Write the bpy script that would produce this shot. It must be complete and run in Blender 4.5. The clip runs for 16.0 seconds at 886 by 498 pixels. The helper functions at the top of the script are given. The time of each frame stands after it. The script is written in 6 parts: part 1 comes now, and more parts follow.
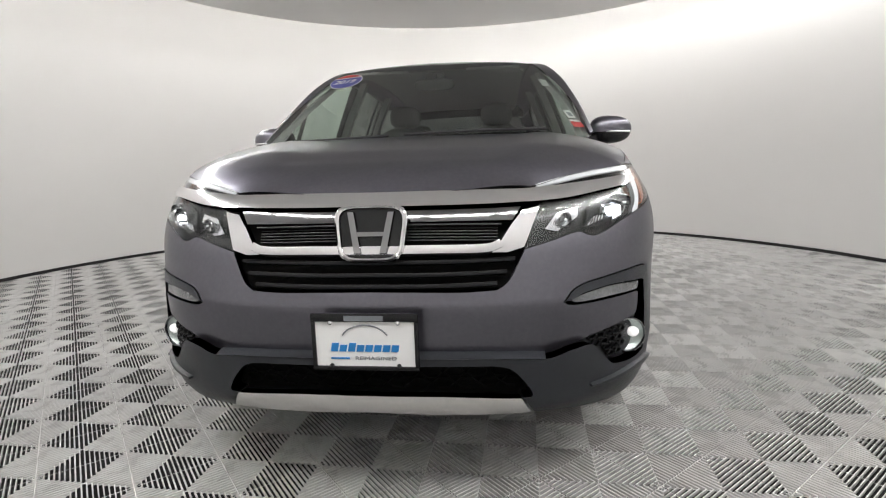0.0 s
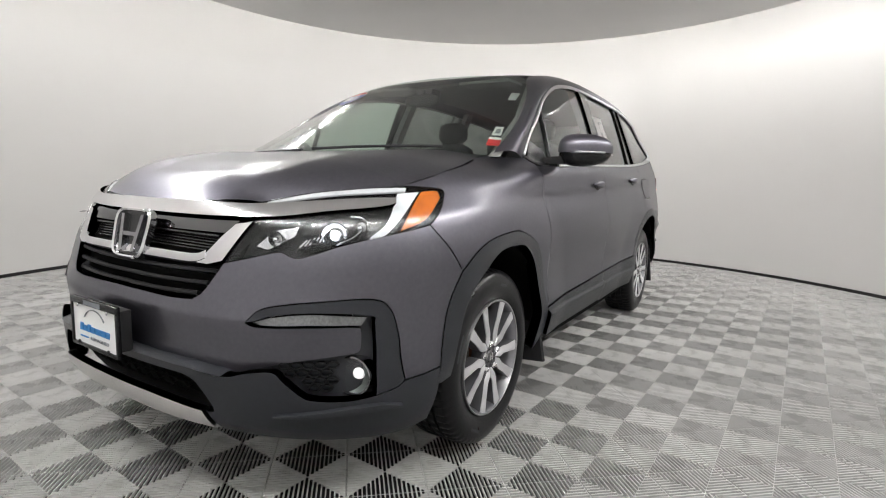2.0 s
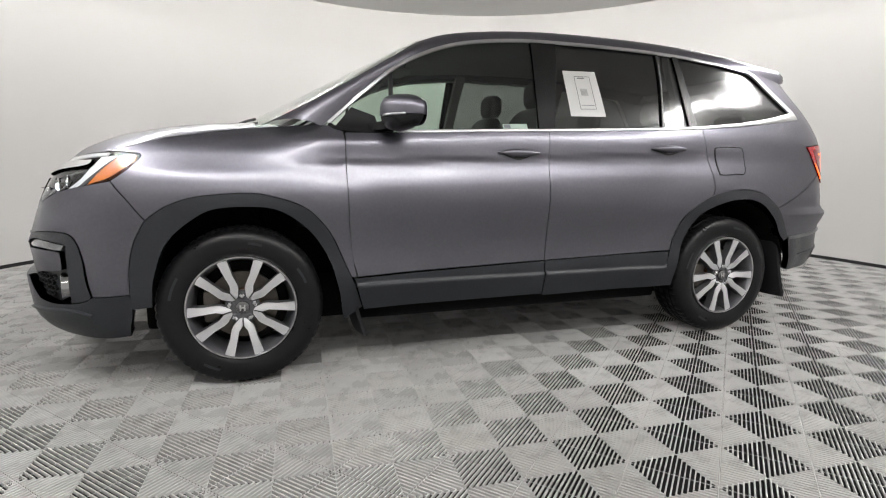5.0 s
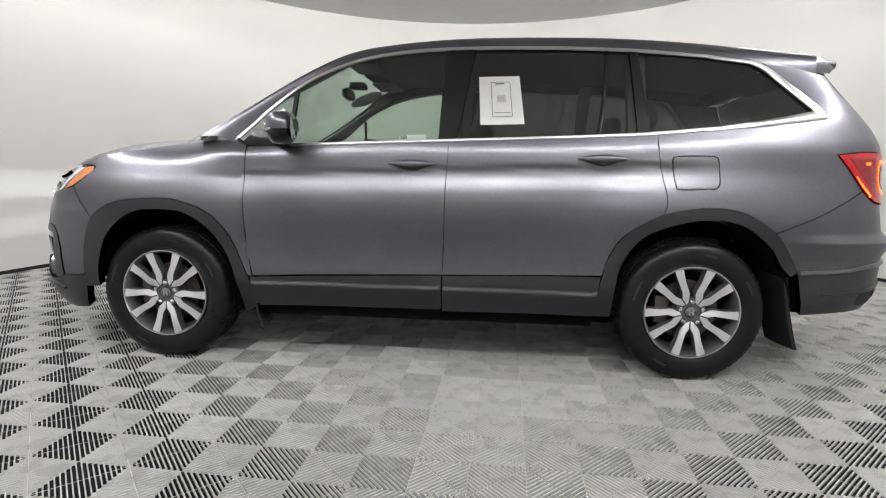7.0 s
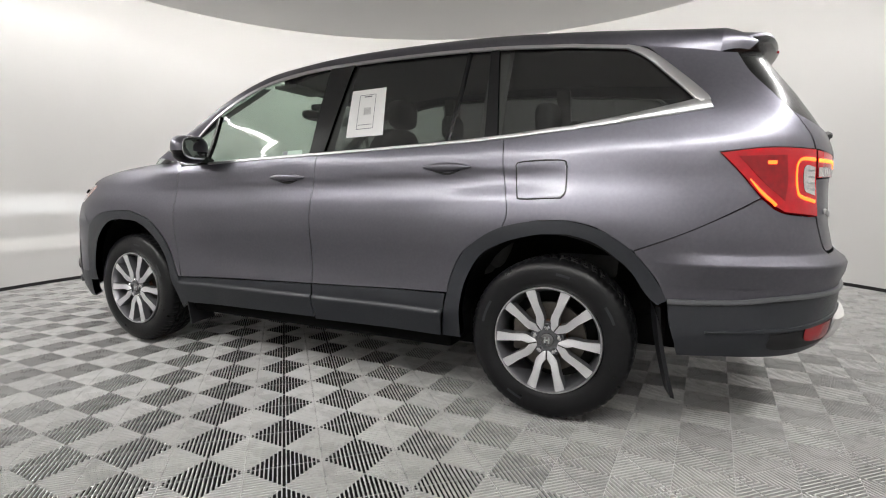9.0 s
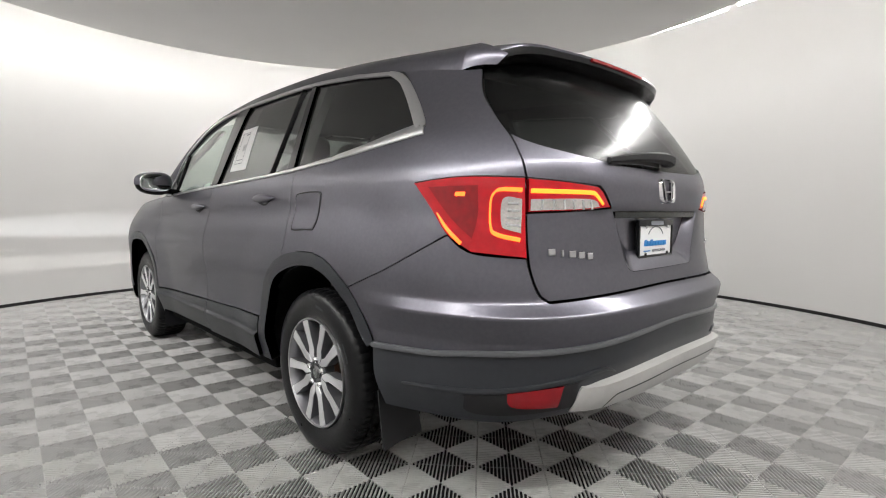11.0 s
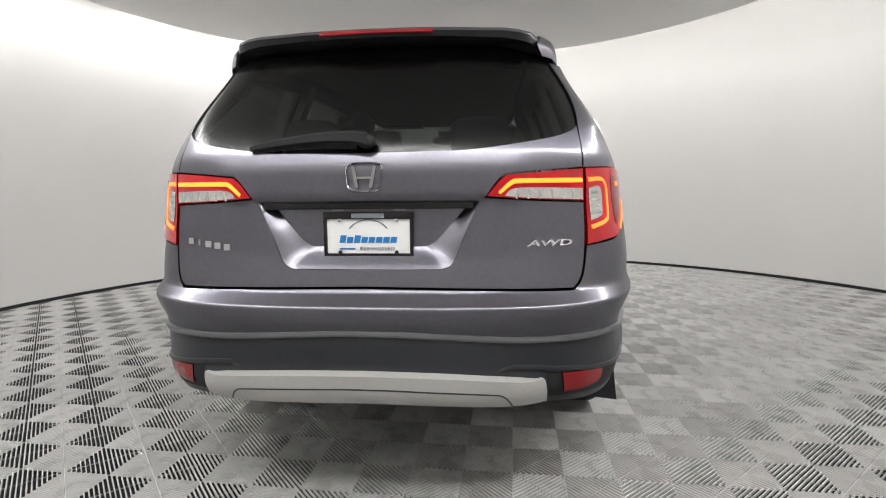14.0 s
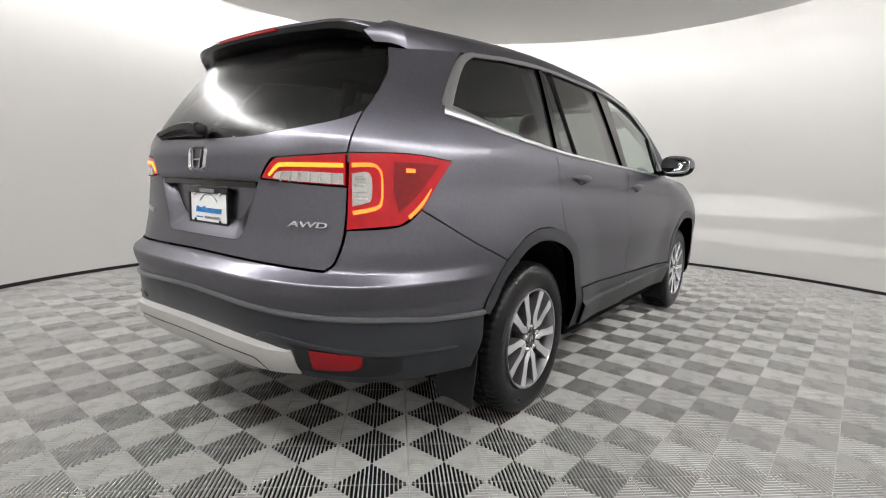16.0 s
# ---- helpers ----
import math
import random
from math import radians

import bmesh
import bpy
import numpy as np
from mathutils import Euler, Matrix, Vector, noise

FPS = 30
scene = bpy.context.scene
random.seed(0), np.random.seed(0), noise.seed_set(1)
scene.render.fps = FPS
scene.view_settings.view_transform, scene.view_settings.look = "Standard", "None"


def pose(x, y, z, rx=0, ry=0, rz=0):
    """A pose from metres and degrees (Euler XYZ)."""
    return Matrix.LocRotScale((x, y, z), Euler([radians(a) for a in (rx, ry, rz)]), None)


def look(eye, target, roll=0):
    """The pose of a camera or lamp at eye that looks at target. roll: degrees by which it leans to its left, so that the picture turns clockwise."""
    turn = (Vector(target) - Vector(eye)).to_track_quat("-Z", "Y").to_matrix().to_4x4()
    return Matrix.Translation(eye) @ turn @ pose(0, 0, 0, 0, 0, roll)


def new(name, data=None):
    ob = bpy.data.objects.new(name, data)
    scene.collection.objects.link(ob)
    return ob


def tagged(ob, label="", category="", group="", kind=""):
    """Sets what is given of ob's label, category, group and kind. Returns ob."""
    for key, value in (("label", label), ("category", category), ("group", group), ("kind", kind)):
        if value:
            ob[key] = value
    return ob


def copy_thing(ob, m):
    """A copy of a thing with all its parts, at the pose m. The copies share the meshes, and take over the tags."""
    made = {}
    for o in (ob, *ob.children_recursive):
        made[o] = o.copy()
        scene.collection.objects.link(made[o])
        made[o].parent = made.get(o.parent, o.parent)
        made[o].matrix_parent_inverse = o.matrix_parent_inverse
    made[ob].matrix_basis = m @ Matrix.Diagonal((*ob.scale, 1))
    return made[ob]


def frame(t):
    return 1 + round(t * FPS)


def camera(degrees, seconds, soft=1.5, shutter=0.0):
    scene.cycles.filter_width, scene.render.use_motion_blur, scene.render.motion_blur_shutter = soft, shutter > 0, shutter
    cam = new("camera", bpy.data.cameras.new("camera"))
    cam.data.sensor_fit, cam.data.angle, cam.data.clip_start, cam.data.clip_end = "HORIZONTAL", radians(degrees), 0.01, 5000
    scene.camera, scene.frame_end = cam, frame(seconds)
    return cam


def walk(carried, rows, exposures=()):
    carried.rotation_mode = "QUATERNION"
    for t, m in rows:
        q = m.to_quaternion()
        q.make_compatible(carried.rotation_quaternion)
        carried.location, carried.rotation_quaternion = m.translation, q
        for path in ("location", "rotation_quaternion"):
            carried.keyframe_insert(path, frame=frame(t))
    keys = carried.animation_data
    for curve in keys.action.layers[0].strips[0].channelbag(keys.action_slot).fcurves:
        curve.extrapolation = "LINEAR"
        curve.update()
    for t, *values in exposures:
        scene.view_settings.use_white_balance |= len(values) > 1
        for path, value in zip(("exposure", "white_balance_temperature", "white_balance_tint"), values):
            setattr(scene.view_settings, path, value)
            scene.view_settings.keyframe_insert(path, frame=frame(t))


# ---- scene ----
from mathutils.geometry import delaunay_2d_cdt

cam = camera(81.9, 16.0, soft=1.1)
PATH = [
    (0, (0.401, -3.987, 1.075), (0.173, -2.026, 0.755), -1.7),
    (0.5, (0.744, -3.852, 1.073), (0.293, -1.925, 0.781), -1.1),
    (1, (1.129, -3.733, 1.072), (0.454, -1.873, 0.776), -1.0),
    (1.5, (1.495, -3.554, 1.062), (0.645, -1.765, 0.784), 1.5),
    (2, (1.867, -3.365, 1.081), (0.802, -1.692, 0.822), 1.6),
    (2.5, (2.238, -3.15, 1.077), (0.959, -1.631, 0.838), 1.7),
    (3, (2.526, -2.862, 1.104), (1.018, -1.569, 0.875), 3.5),
    (3.5, (2.84, -2.612, 1.102), (1.18, -1.526, 0.847), 2.2),
    (4, (3.004, -2.208, 1.11), (1.235, -1.314, 0.844), 1.8),
    (4.5, (3.22, -1.822, 1.052), (1.386, -1.081, 0.757), 1.3),
    (5, (3.389, -1.349, 1.015), (1.512, -0.735, 0.699), 0.7),
    (5.2, (3.436, -1.214, 1.018), (1.535, -0.669, 0.718), 1.1),
    (7.5, (3.577, 0.652, 1.05), (1.624, 0.331, 0.762), 0.9),
    (8, (3.528, 1.055, 1.049), (1.604, 0.582, 0.777), 1.1),
    (8.5, (3.381, 1.45, 1.019), (1.511, 0.795, 0.751), 0.5),
    (9, (3.132, 1.831, 1.036), (1.337, 0.982, 0.8), 0.0),
    (9.5, (2.933, 2.238, 1.05), (1.198, 1.264, 0.845), 0.3),
    (10, (2.634, 2.593, 1.081), (0.974, 1.493, 0.901), 0.9),
    (10.2, (2.521, 2.761, 1.058), (0.896, 1.607, 0.895), 0.1),
    (12.3, (1.022, 3.864, 1.124), (0.321, 2.002, 0.923), 1.9),
    (12.5, (0.841, 3.941, 1.107), (0.224, 2.048, 0.921), 1.2),
    (13, (0.431, 4.034, 1.095), (0.057, 2.077, 0.924), 1.0),
    (13.5, (0.023, 4.043, 1.1), (-0.088, 2.055, 0.91), 0.4),
    (14, (-0.405, 4.043, 1.109), (-0.22, 2.064, 0.886), -0.6),
    (14.5, (-0.813, 3.941, 1.127), (-0.354, 2.008, 0.898), -0.2),
    (15, (-1.25, 3.881, 1.125), (-0.521, 2.031, 0.909), 0.4),
    (15.5, (-1.621, 3.686, 1.116), (-0.645, 1.955, 0.89), 1.6),
    (16, (-2.02, 3.462, 1.108), (-0.828, 1.879, 0.837), 1.8),
]
walk(cam, [(t, look(eye, target, roll)) for t, eye, target, roll in PATH])

# ---- the booth's measures ----
CX, CY, RAD, TOP = -0.27, 0.19, 4.64, 3.06
CEIL_X, CEIL_Y, CEIL_R = 0.04, 0.09, 3.78
TILE, TURN, TX, TY = 0.2004, -2.46, 1.406, -0.377

# ---- light: a ring of lamps hidden above the floating ceiling ----
world = bpy.data.worlds.new("world")
scene.world = world
world.use_nodes = True
world.node_tree.nodes["Background"].inputs[0].default_value = (1.0, 0.98, 0.95, 1)
world.node_tree.nodes["Background"].inputs[1].default_value = 0.0
COVE = 0.45
RIM = 82.0
RIMX, RIMY, RIMR = 0.0, 0.14, 4.17
BEAM = 60.0
FOGBEAM = 30.0


# ---- materials ----
def mat(name, color, rough=0.5, metal=0.0, coat=0.0, var=0.06, scale=30.0, bump=0.0, bscale=300.0, emit=0.0, emit_color=None, trans=0.0,
        ior=1.45, rvar=0.0, coat_rough=0.03, spec=0.5, stretch=(1, 1, 1)):
    m = bpy.data.materials.new(name)
    m.use_nodes = True
    nt = m.node_tree
    b = nt.nodes["Principled BSDF"]
    b.inputs["Base Color"].default_value = (*color, 1)
    b.inputs["Roughness"].default_value = rough
    b.inputs["Metallic"].default_value = metal
    b.inputs["Coat Weight"].default_value = coat
    b.inputs["Coat Roughness"].default_value = coat_rough
    b.inputs["Transmission Weight"].default_value = trans
    b.inputs["IOR"].default_value = ior
    b.inputs["Specular IOR Level"].default_value = spec
    if emit:
        b.inputs["Emission Color"].default_value = (*(emit_color or color), 1)
        b.inputs["Emission Strength"].default_value = emit
    tc = nt.nodes.new("ShaderNodeTexCoord")
    mp = nt.nodes.new("ShaderNodeMapping")
    mp.inputs["Scale"].default_value = stretch
    nt.links.new(tc.outputs["Object"], mp.inputs["Vector"])
    if var:
        n1, n2 = nt.nodes.new("ShaderNodeTexNoise"), nt.nodes.new("ShaderNodeTexNoise")
        for n, sc in ((n1, scale), (n2, scale * 0.08)):
            n.inputs["Scale"].default_value = sc
            n.inputs["Detail"].default_value = 4
            nt.links.new(mp.outputs["Vector"], n.inputs["Vector"])
        add = nt.nodes.new("ShaderNodeMath")
        add.operation = "ADD"
        nt.links.new(n1.outputs["Fac"], add.inputs[0])
        nt.links.new(n2.outputs["Fac"], add.inputs[1])
        ramp = nt.nodes.new("ShaderNodeMapRange")
        ramp.inputs["From Min"].default_value, ramp.inputs["From Max"].default_value = 0.6, 1.4
        ramp.inputs["To Min"].default_value, ramp.inputs["To Max"].default_value = 1 - var, 1 + var
        nt.links.new(add.outputs[0], ramp.inputs["Value"])
        mul = nt.nodes.new("ShaderNodeVectorMath")
        mul.operation = "SCALE"
        mul.inputs[0].default_value = color
        nt.links.new(ramp.outputs[0], mul.inputs["Scale"])
        nt.links.new(mul.outputs[0], b.inputs["Base Color"])
        if rvar:
            r2 = nt.nodes.new("ShaderNodeMapRange")
            r2.inputs["From Min"].default_value, r2.inputs["From Max"].default_value = 0.6, 1.4
            r2.inputs["To Min"].default_value, r2.inputs["To Max"].default_value = rough - rvar, rough + rvar
            nt.links.new(add.outputs[0], r2.inputs["Value"])
            nt.links.new(r2.outputs[0], b.inputs["Roughness"])
    if bump:
        n3 = nt.nodes.new("ShaderNodeTexNoise")
        n3.inputs["Scale"].default_value = bscale
        n3.inputs["Detail"].default_value = 3
        nt.links.new(mp.outputs["Vector"], n3.inputs["Vector"])
        bp = nt.nodes.new("ShaderNodeBump")
        bp.inputs["Strength"].default_value = bump
        bp.inputs["Distance"].default_value = 0.002
        nt.links.new(n3.outputs["Fac"], bp.inputs["Height"])
        nt.links.new(bp.outputs[0], b.inputs["Normal"])
    return m


PAINT = mat("grey metallic paint", (0.151, 0.147, 0.174), 0.34, 0.95, 0.8, 0.10, 900, coat_rough=0.17)
PAINT.node_tree.nodes["Principled BSDF"].inputs["Specular Tint"].default_value = (0.35, 0.35, 0.38, 1)
CLAD = mat("textured black plastic", (0.025, 0.027, 0.032), 0.33, 0, 0, 0.12, 60, 0.2, 900, spec=0.5)
# lighter than CLAD: the sheen on the bumper lip is put into the colour
LEDGE = mat("black plastic edge with painted sheen", (0.095, 0.097, 0.103), 0.28, 0, 0, 0.08, 60, spec=0.7)
GLOSS = mat("gloss black plastic", (0.008, 0.008, 0.009), 0.24, 0, 0.0, 0)
MATTE = mat("matte black plastic", (0.012, 0.012, 0.013), 0.6, 0, 0, 0.2, 40)
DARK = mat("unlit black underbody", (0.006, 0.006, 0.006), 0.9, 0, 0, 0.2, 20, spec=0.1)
CHROME = mat("chrome", (0.82, 0.82, 0.84), 0.06, 1.0, 0, 0.02, 20)
DCHROME = mat("dark chrome", (0.12, 0.12, 0.125), 0.08, 1.0, 0, 0.02, 20)
BARCHR = mat("bright chrome", (0.74, 0.74, 0.76), 0.07, 1.0, 0, 0.03, 60)
SATIN = mat("satin metal trim", (0.62, 0.62, 0.63), 0.28, 1.0, 0, 0.03, 60)
SILVER = mat("silver painted plastic", (0.60, 0.59, 0.575), 0.38, 0.35, 0.2, 0.05, 60)
ALLOY = mat("machined alloy", (0.80, 0.80, 0.82), 0.34, 0.65, 0.3, 0.05, 120)
GUN = mat("dark grey alloy", (0.15, 0.15, 0.16), 0.32, 0.5, 0.5, 0.08, 60)
BARREL = mat("metallic grey wheel barrel", (0.34, 0.34, 0.36), 0.32, 0.8, 0.3, 0.08, 60)
STEEL = mat("brake disc steel", (0.15, 0.135, 0.12), 0.45, 0.9, 0, 0.25, 30)
RUST = mat("rusty hub steel", (0.16, 0.08, 0.05), 0.7, 0.3, 0, 0.4, 40)
RUBBER = mat("tyre rubber", (0.009, 0.009, 0.010), 0.32, 0, 0, 0.25, 25, 0.3, 200, rvar=0.08, spec=0.35)
FLAP = mat("mudflap rubber", (0.013, 0.013, 0.015), 0.5, 0, 0, 0.15, 30, 0.15, 300)
LAMPIN = mat("lamp housing", (0.014, 0.015, 0.017), 0.25, 0.2, 0.3, 0.1, 20)
REFLECT = mat("lamp reflector", (0.75, 0.76, 0.78), 0.12, 1.0, 0, 0.1, 60)
AMBER = mat("amber side lens", (0.50, 0.13, 0.012), 0.12, 0, 0.6, 0.5, 60, bump=0.5, bscale=80, emit=0.10, emit_color=(1.0, 0.22, 0.01))
DRL = mat("daytime light strip", (0.62, 0.66, 0.67), 0.25, 0, 0.5, 0.15, 60, emit=0.22, emit_color=(0.97, 0.98, 1.0))
DRLDIM = mat("daytime light lens", (0.19, 0.195, 0.20), 0.12, 0.5, 0.6, 0.5, 120, emit=0.02, emit_color=(0.97, 0.98, 1.0), bump=0.5, bscale=160)
FLUTE = mat("fluted lamp reflector", (0.62, 0.63, 0.65), 0.16, 0.9, 0.4, 0.35, 90, bump=0.9, bscale=70, stretch=(1.6, 1.6, 0.3))
HCHROME = mat("smoked chrome", (0.33, 0.33, 0.34), 0.08, 1.0, 0, 0.02, 20)
SLAT = mat("black grille plastic", (0.007, 0.007, 0.008), 0.45, 0, 0, 0.1, 40, spec=0.25)
GUIDE = mat("clear light guide", (0.46, 0.47, 0.48), 0.2, 0, 0.5, 0.2, 80, emit=0.20, emit_color=(0.97, 0.98, 1.0))
FOG = mat("fog lamp glint", (1, 1, 1), 0.3, 0, 0, 0, emit=0.6, emit_color=(1.0, 0.98, 0.95))
FOGREF = mat("fog lamp reflector", (0.46, 0.51, 0.49), 0.28, 0.8, 0, 0.3, 60)
BULB = mat("headlamp bulb", (1, 1, 1), 0.3, 0, 0, 0, emit=14.0, emit_color=(0.90, 0.95, 1.0))
RED = mat("red lamp lens", (0.34, 0.002, 0.007), 0.06, 0, 0.5, 0.35, 25, emit=0.10, emit_color=(1.0, 0.008, 0.02))
REDDIM = mat("red reflector", (0.26, 0.005, 0.010), 0.12, 0, 0.2, 0.15, 200, bump=0.3, bscale=250)
REDDEEP = mat("deep red lamp bowl", (0.20, 0.001, 0.004), 0.10, 0, 0.4, 0.3, 40, emit=0.04, emit_color=(1.0, 0.008, 0.02))
GLOW = mat("tail light strip", (1.0, 0.25, 0.03), 0.3, 0, 0, 0, emit=2.6, emit_color=(1.0, 0.17, 0.012))
GLOWRED = mat("tail light side strip", (1.0, 0.12, 0.03), 0.3, 0, 0, 0, emit=2.3, emit_color=(1.0, 0.15, 0.012))
CLEARL = mat("clear prismatic lens", (0.52, 0.49, 0.47), 0.12, 0.4, 0.6, 0.25, 120, 0.6, 90)
WHITE = mat("white paint print", (0.82, 0.82, 0.81), 0.4, 0, 0, 0.02, 50)
PAPER = mat("white paper", (0.80, 0.80, 0.79), 0.7, 0, 0, 0.03, 40)
BLUE = mat("blue print", (0.02, 0.20, 0.52), 0.4, 0, 0, 0.05, 50)
NAVY = mat("dark blue print", (0.06, 0.07, 0.36), 0.35, 0, 0, 0.05, 50)
REDPR = mat("red print", (0.62, 0.03, 0.03), 0.4, 0, 0, 0.05, 50)
GREYPR = mat("grey print", (0.18, 0.19, 0.21), 0.5, 0, 0, 0.05, 50)
FABRIC = mat("grey seat fabric", (0.085, 0.085, 0.088), 0.85, 0, 0, 0.15, 60, 0.4, 400)
TRIMIN = mat("dark cabin plastic", (0.03, 0.03, 0.032), 0.6, 0, 0, 0.1, 40, 0.2, 500)
LINER = mat("light grey headliner", (0.30, 0.30, 0.29), 0.9, 0, 0, 0.06, 60)
WALLM = mat("white wall skin", (0.74, 0.73, 0.716), 0.75, 0, 0, 0.012, 2.0, 0.04, 60, rvar=0.05)
CEILM = mat("grey ceiling skin", (0.86, 0.85, 0.835), 0.8, 0, 0, 0.02, 2.0)
BASEM = mat("black wall foot", (0.015, 0.014, 0.014), 0.6, 0, 0, 0.2, 20)
UNDER = mat("dark floor below the tiles", (0.008, 0.008, 0.008), 0.9, 0, 0, 0.3, 6)
MIRROR = mat("mirror glass", (0.85, 0.88, 0.88), 0.01, 1.0, 0, 0)


def glass(name, color, mix, rough, gloss=1.0):
    """A pane: clear through, tinted, with a mirror-like gloss."""
    m = bpy.data.materials.new(name)
    m.use_nodes = True
    nt = m.node_tree
    out = nt.nodes["Material Output"]
    tr, gl, mx, lw = (nt.nodes.new("ShaderNode" + k) for k in ("BsdfTransparent", "BsdfGlossy", "MixShader", "LayerWeight"))
    nt.nodes.remove(nt.nodes["Principled BSDF"])
    tr.inputs[0].default_value = (*color, 1)
    gl.inputs["Roughness"].default_value = rough
    gl.inputs[0].default_value = (gloss, gloss, gloss, 1)
    lw.inputs["Blend"].default_value = 0.5
    power, scale = nt.nodes.new("ShaderNodeMath"), nt.nodes.new("ShaderNodeMapRange")
    power.operation = "POWER"
    power.inputs[1].default_value = 5.0
    scale.inputs["To Min"].default_value = mix
    nt.links.new(lw.outputs["Facing"], power.inputs[0])
    nt.links.new(power.outputs[0], scale.inputs["Value"])
    nt.links.new(scale.outputs[0], mx.inputs[0])
    nt.links.new(tr.outputs[0], mx.inputs[1])
    nt.links.new(gl.outputs[0], mx.inputs[2])
    nt.links.new(mx.outputs[0], out.inputs[0])
    return m


PANE = glass("green tinted window glass", (0.64, 0.73, 0.67), 0.06, 0.06)
SCREEN = glass("windscreen glass", (0.64, 0.72, 0.67), 0.05, 0.10)
PRIVACY = glass("dark privacy glass", (0.21, 0.22, 0.215), 0.075, 0.12)
REARGL = glass("darkest rear glass", (0.075, 0.08, 0.08), 0.06, 0.22, 0.55)
CLEAR = glass("clear lens cover", (0.95, 0.96, 0.97), 0.04, 0.16)


def tile_material():
    m = mat("grey floor tile plastic", (0.57, 0.565, 0.552), 0.30, 0, 0, 0.16, 9, 0.1, 250, rvar=0.08, spec=0.6)
    nt = m.node_tree
    b = nt.nodes["Principled BSDF"]
    link = b.inputs["Base Color"].links[0].from_socket
    info = nt.nodes.new("ShaderNodeObjectInfo")
    rng = nt.nodes.new("ShaderNodeMapRange")
    rng.inputs["To Min"].default_value, rng.inputs["To Max"].default_value = 0.90, 1.08
    nt.links.new(info.outputs["Random"], rng.inputs["Value"])
    mul = nt.nodes.new("ShaderNodeVectorMath")
    mul.operation = "SCALE"
    nt.links.new(link, mul.inputs[0])
    nt.links.new(rng.outputs[0], mul.inputs["Scale"])
    nt.links.new(mul.outputs[0], b.inputs["Base Color"])
    return m


TILEM = tile_material()


# ---- making meshes ----
def mesh_object(name, verts, faces, material, parent=None, label="", normals=None, smooth=False, slots=(), index=None):
    me = bpy.data.meshes.new(name)
    me.from_pydata([tuple(v) for v in verts], [], [tuple(f) for f in faces])
    for mm in (material, *slots):
        me.materials.append(mm)
    if index is not None:
        me.polygons.foreach_set("material_index", index)
    if smooth or normals is not None:
        me.polygons.foreach_set("use_smooth", [True] * len(me.polygons))
    me.update()
    if normals is not None:
        me.normals_split_custom_set_from_vertices([tuple(n) for n in normals])
    ob = new(name, me)
    if parent:
        ob.parent = parent
    return tagged(ob, label)


def part(name, bm, material, parent=None, label="", smooth=True, slots=()):
    """Links a bmesh as one mesh object under a thing or a part."""
    bmesh.ops.recalc_face_normals(bm, faces=bm.faces[:])
    me = bpy.data.meshes.new(name)
    bm.to_mesh(me)
    bm.free()
    for mm in (material, *slots):
        me.materials.append(mm)
    if smooth:
        me.polygons.foreach_set("use_smooth", [True] * len(me.polygons))
        me.set_sharp_from_angle(angle=radians(38))
    ob = new(name, me)
    if parent:
        ob.parent = parent
    return tagged(ob, label)


def empty(name, parent=None, at=(0, 0, 0)):
    ob = new(name)
    ob.empty_display_size = 0.1
    ob.location = at
    if parent:
        ob.parent = parent
    return ob


def curve(pts, n=10):
    """A Catmull-Rom line through the points, n steps between two."""
    p = np.array(pts, float)
    if len(p) < 3:
        return np.stack([p[0] + (p[-1] - p[0]) * t for t in np.linspace(0, 1, n + 1)])
    q = np.vstack([2 * p[0] - p[1], p, 2 * p[-1] - p[-2]])
    out = []
    for i in range(1, len(q) - 2):
        for t in np.linspace(0, 1, n, endpoint=False):
            a, b, c, d = q[i - 1:i + 3]
            out.append(0.5 * (2 * b + (c - a) * t + (2 * a - 5 * b + 4 * c - d) * t * t + (3 * b - 3 * c + d - a) * t ** 3))
    out.append(p[-1])
    return np.array(out)


def loop(*runs, n=10):
    """A closed outline of curves laid end to end, with corners where they meet."""
    out = [curve(r, n) for r in runs]
    pts = np.vstack(out)
    keep = [0]
    for i in range(1, len(pts)):
        if np.hypot(*(pts[i] - pts[keep[-1]])) > 1e-4:
            keep.append(i)
    if np.hypot(*(pts[keep[-1]] - pts[0])) < 1e-4:
        keep.pop()
    return pts[keep]


def resample(poly, step):
    p = np.vstack([poly, poly[:1]])
    out = []
    for a, b in zip(p[:-1], p[1:]):
        k = max(1, int(np.ceil(np.hypot(*(b - a)) / step)))
        out += [a + (b - a) * i / k for i in range(k)]
    return np.array(out)


def inside(pts, poly):
    x, y = pts[:, 0][:, None], pts[:, 1][:, None]
    x0, y0 = poly[:, 0][None], poly[:, 1][None]
    x1, y1 = np.roll(poly[:, 0], -1)[None], np.roll(poly[:, 1], -1)[None]
    hit = ((y0 > y) != (y1 > y)) & (x < (x1 - x0) * (y - y0) / np.where(y1 == y0, 1e-12, y1 - y0) + x0)
    return hit.sum(1) % 2 == 1


def inset(poly, gap):
    """The outline drawn in by gap."""
    area = np.sum(poly[:, 0] * np.roll(poly[:, 1], -1) - poly[:, 1] * np.roll(poly[:, 0], -1))
    d = np.roll(poly, -1, 0) - np.roll(poly, 1, 0)
    d /= np.maximum(1e-9, np.hypot(d[:, 0], d[:, 1]))[:, None]
    n = np.stack([-d[:, 1], d[:, 0]], 1) * (1 if area > 0 else -1)
    return poly + n * gap


def surface_normal(surf, p, e=1.5e-3):
    u, v = p[:, 0], p[:, 1]
    n = np.cross(surf(u + e, v) - surf(u - e, v), surf(u, v + e) - surf(u, v - e))
    return n / np.maximum(1e-9, np.linalg.norm(n, axis=1))[:, None]


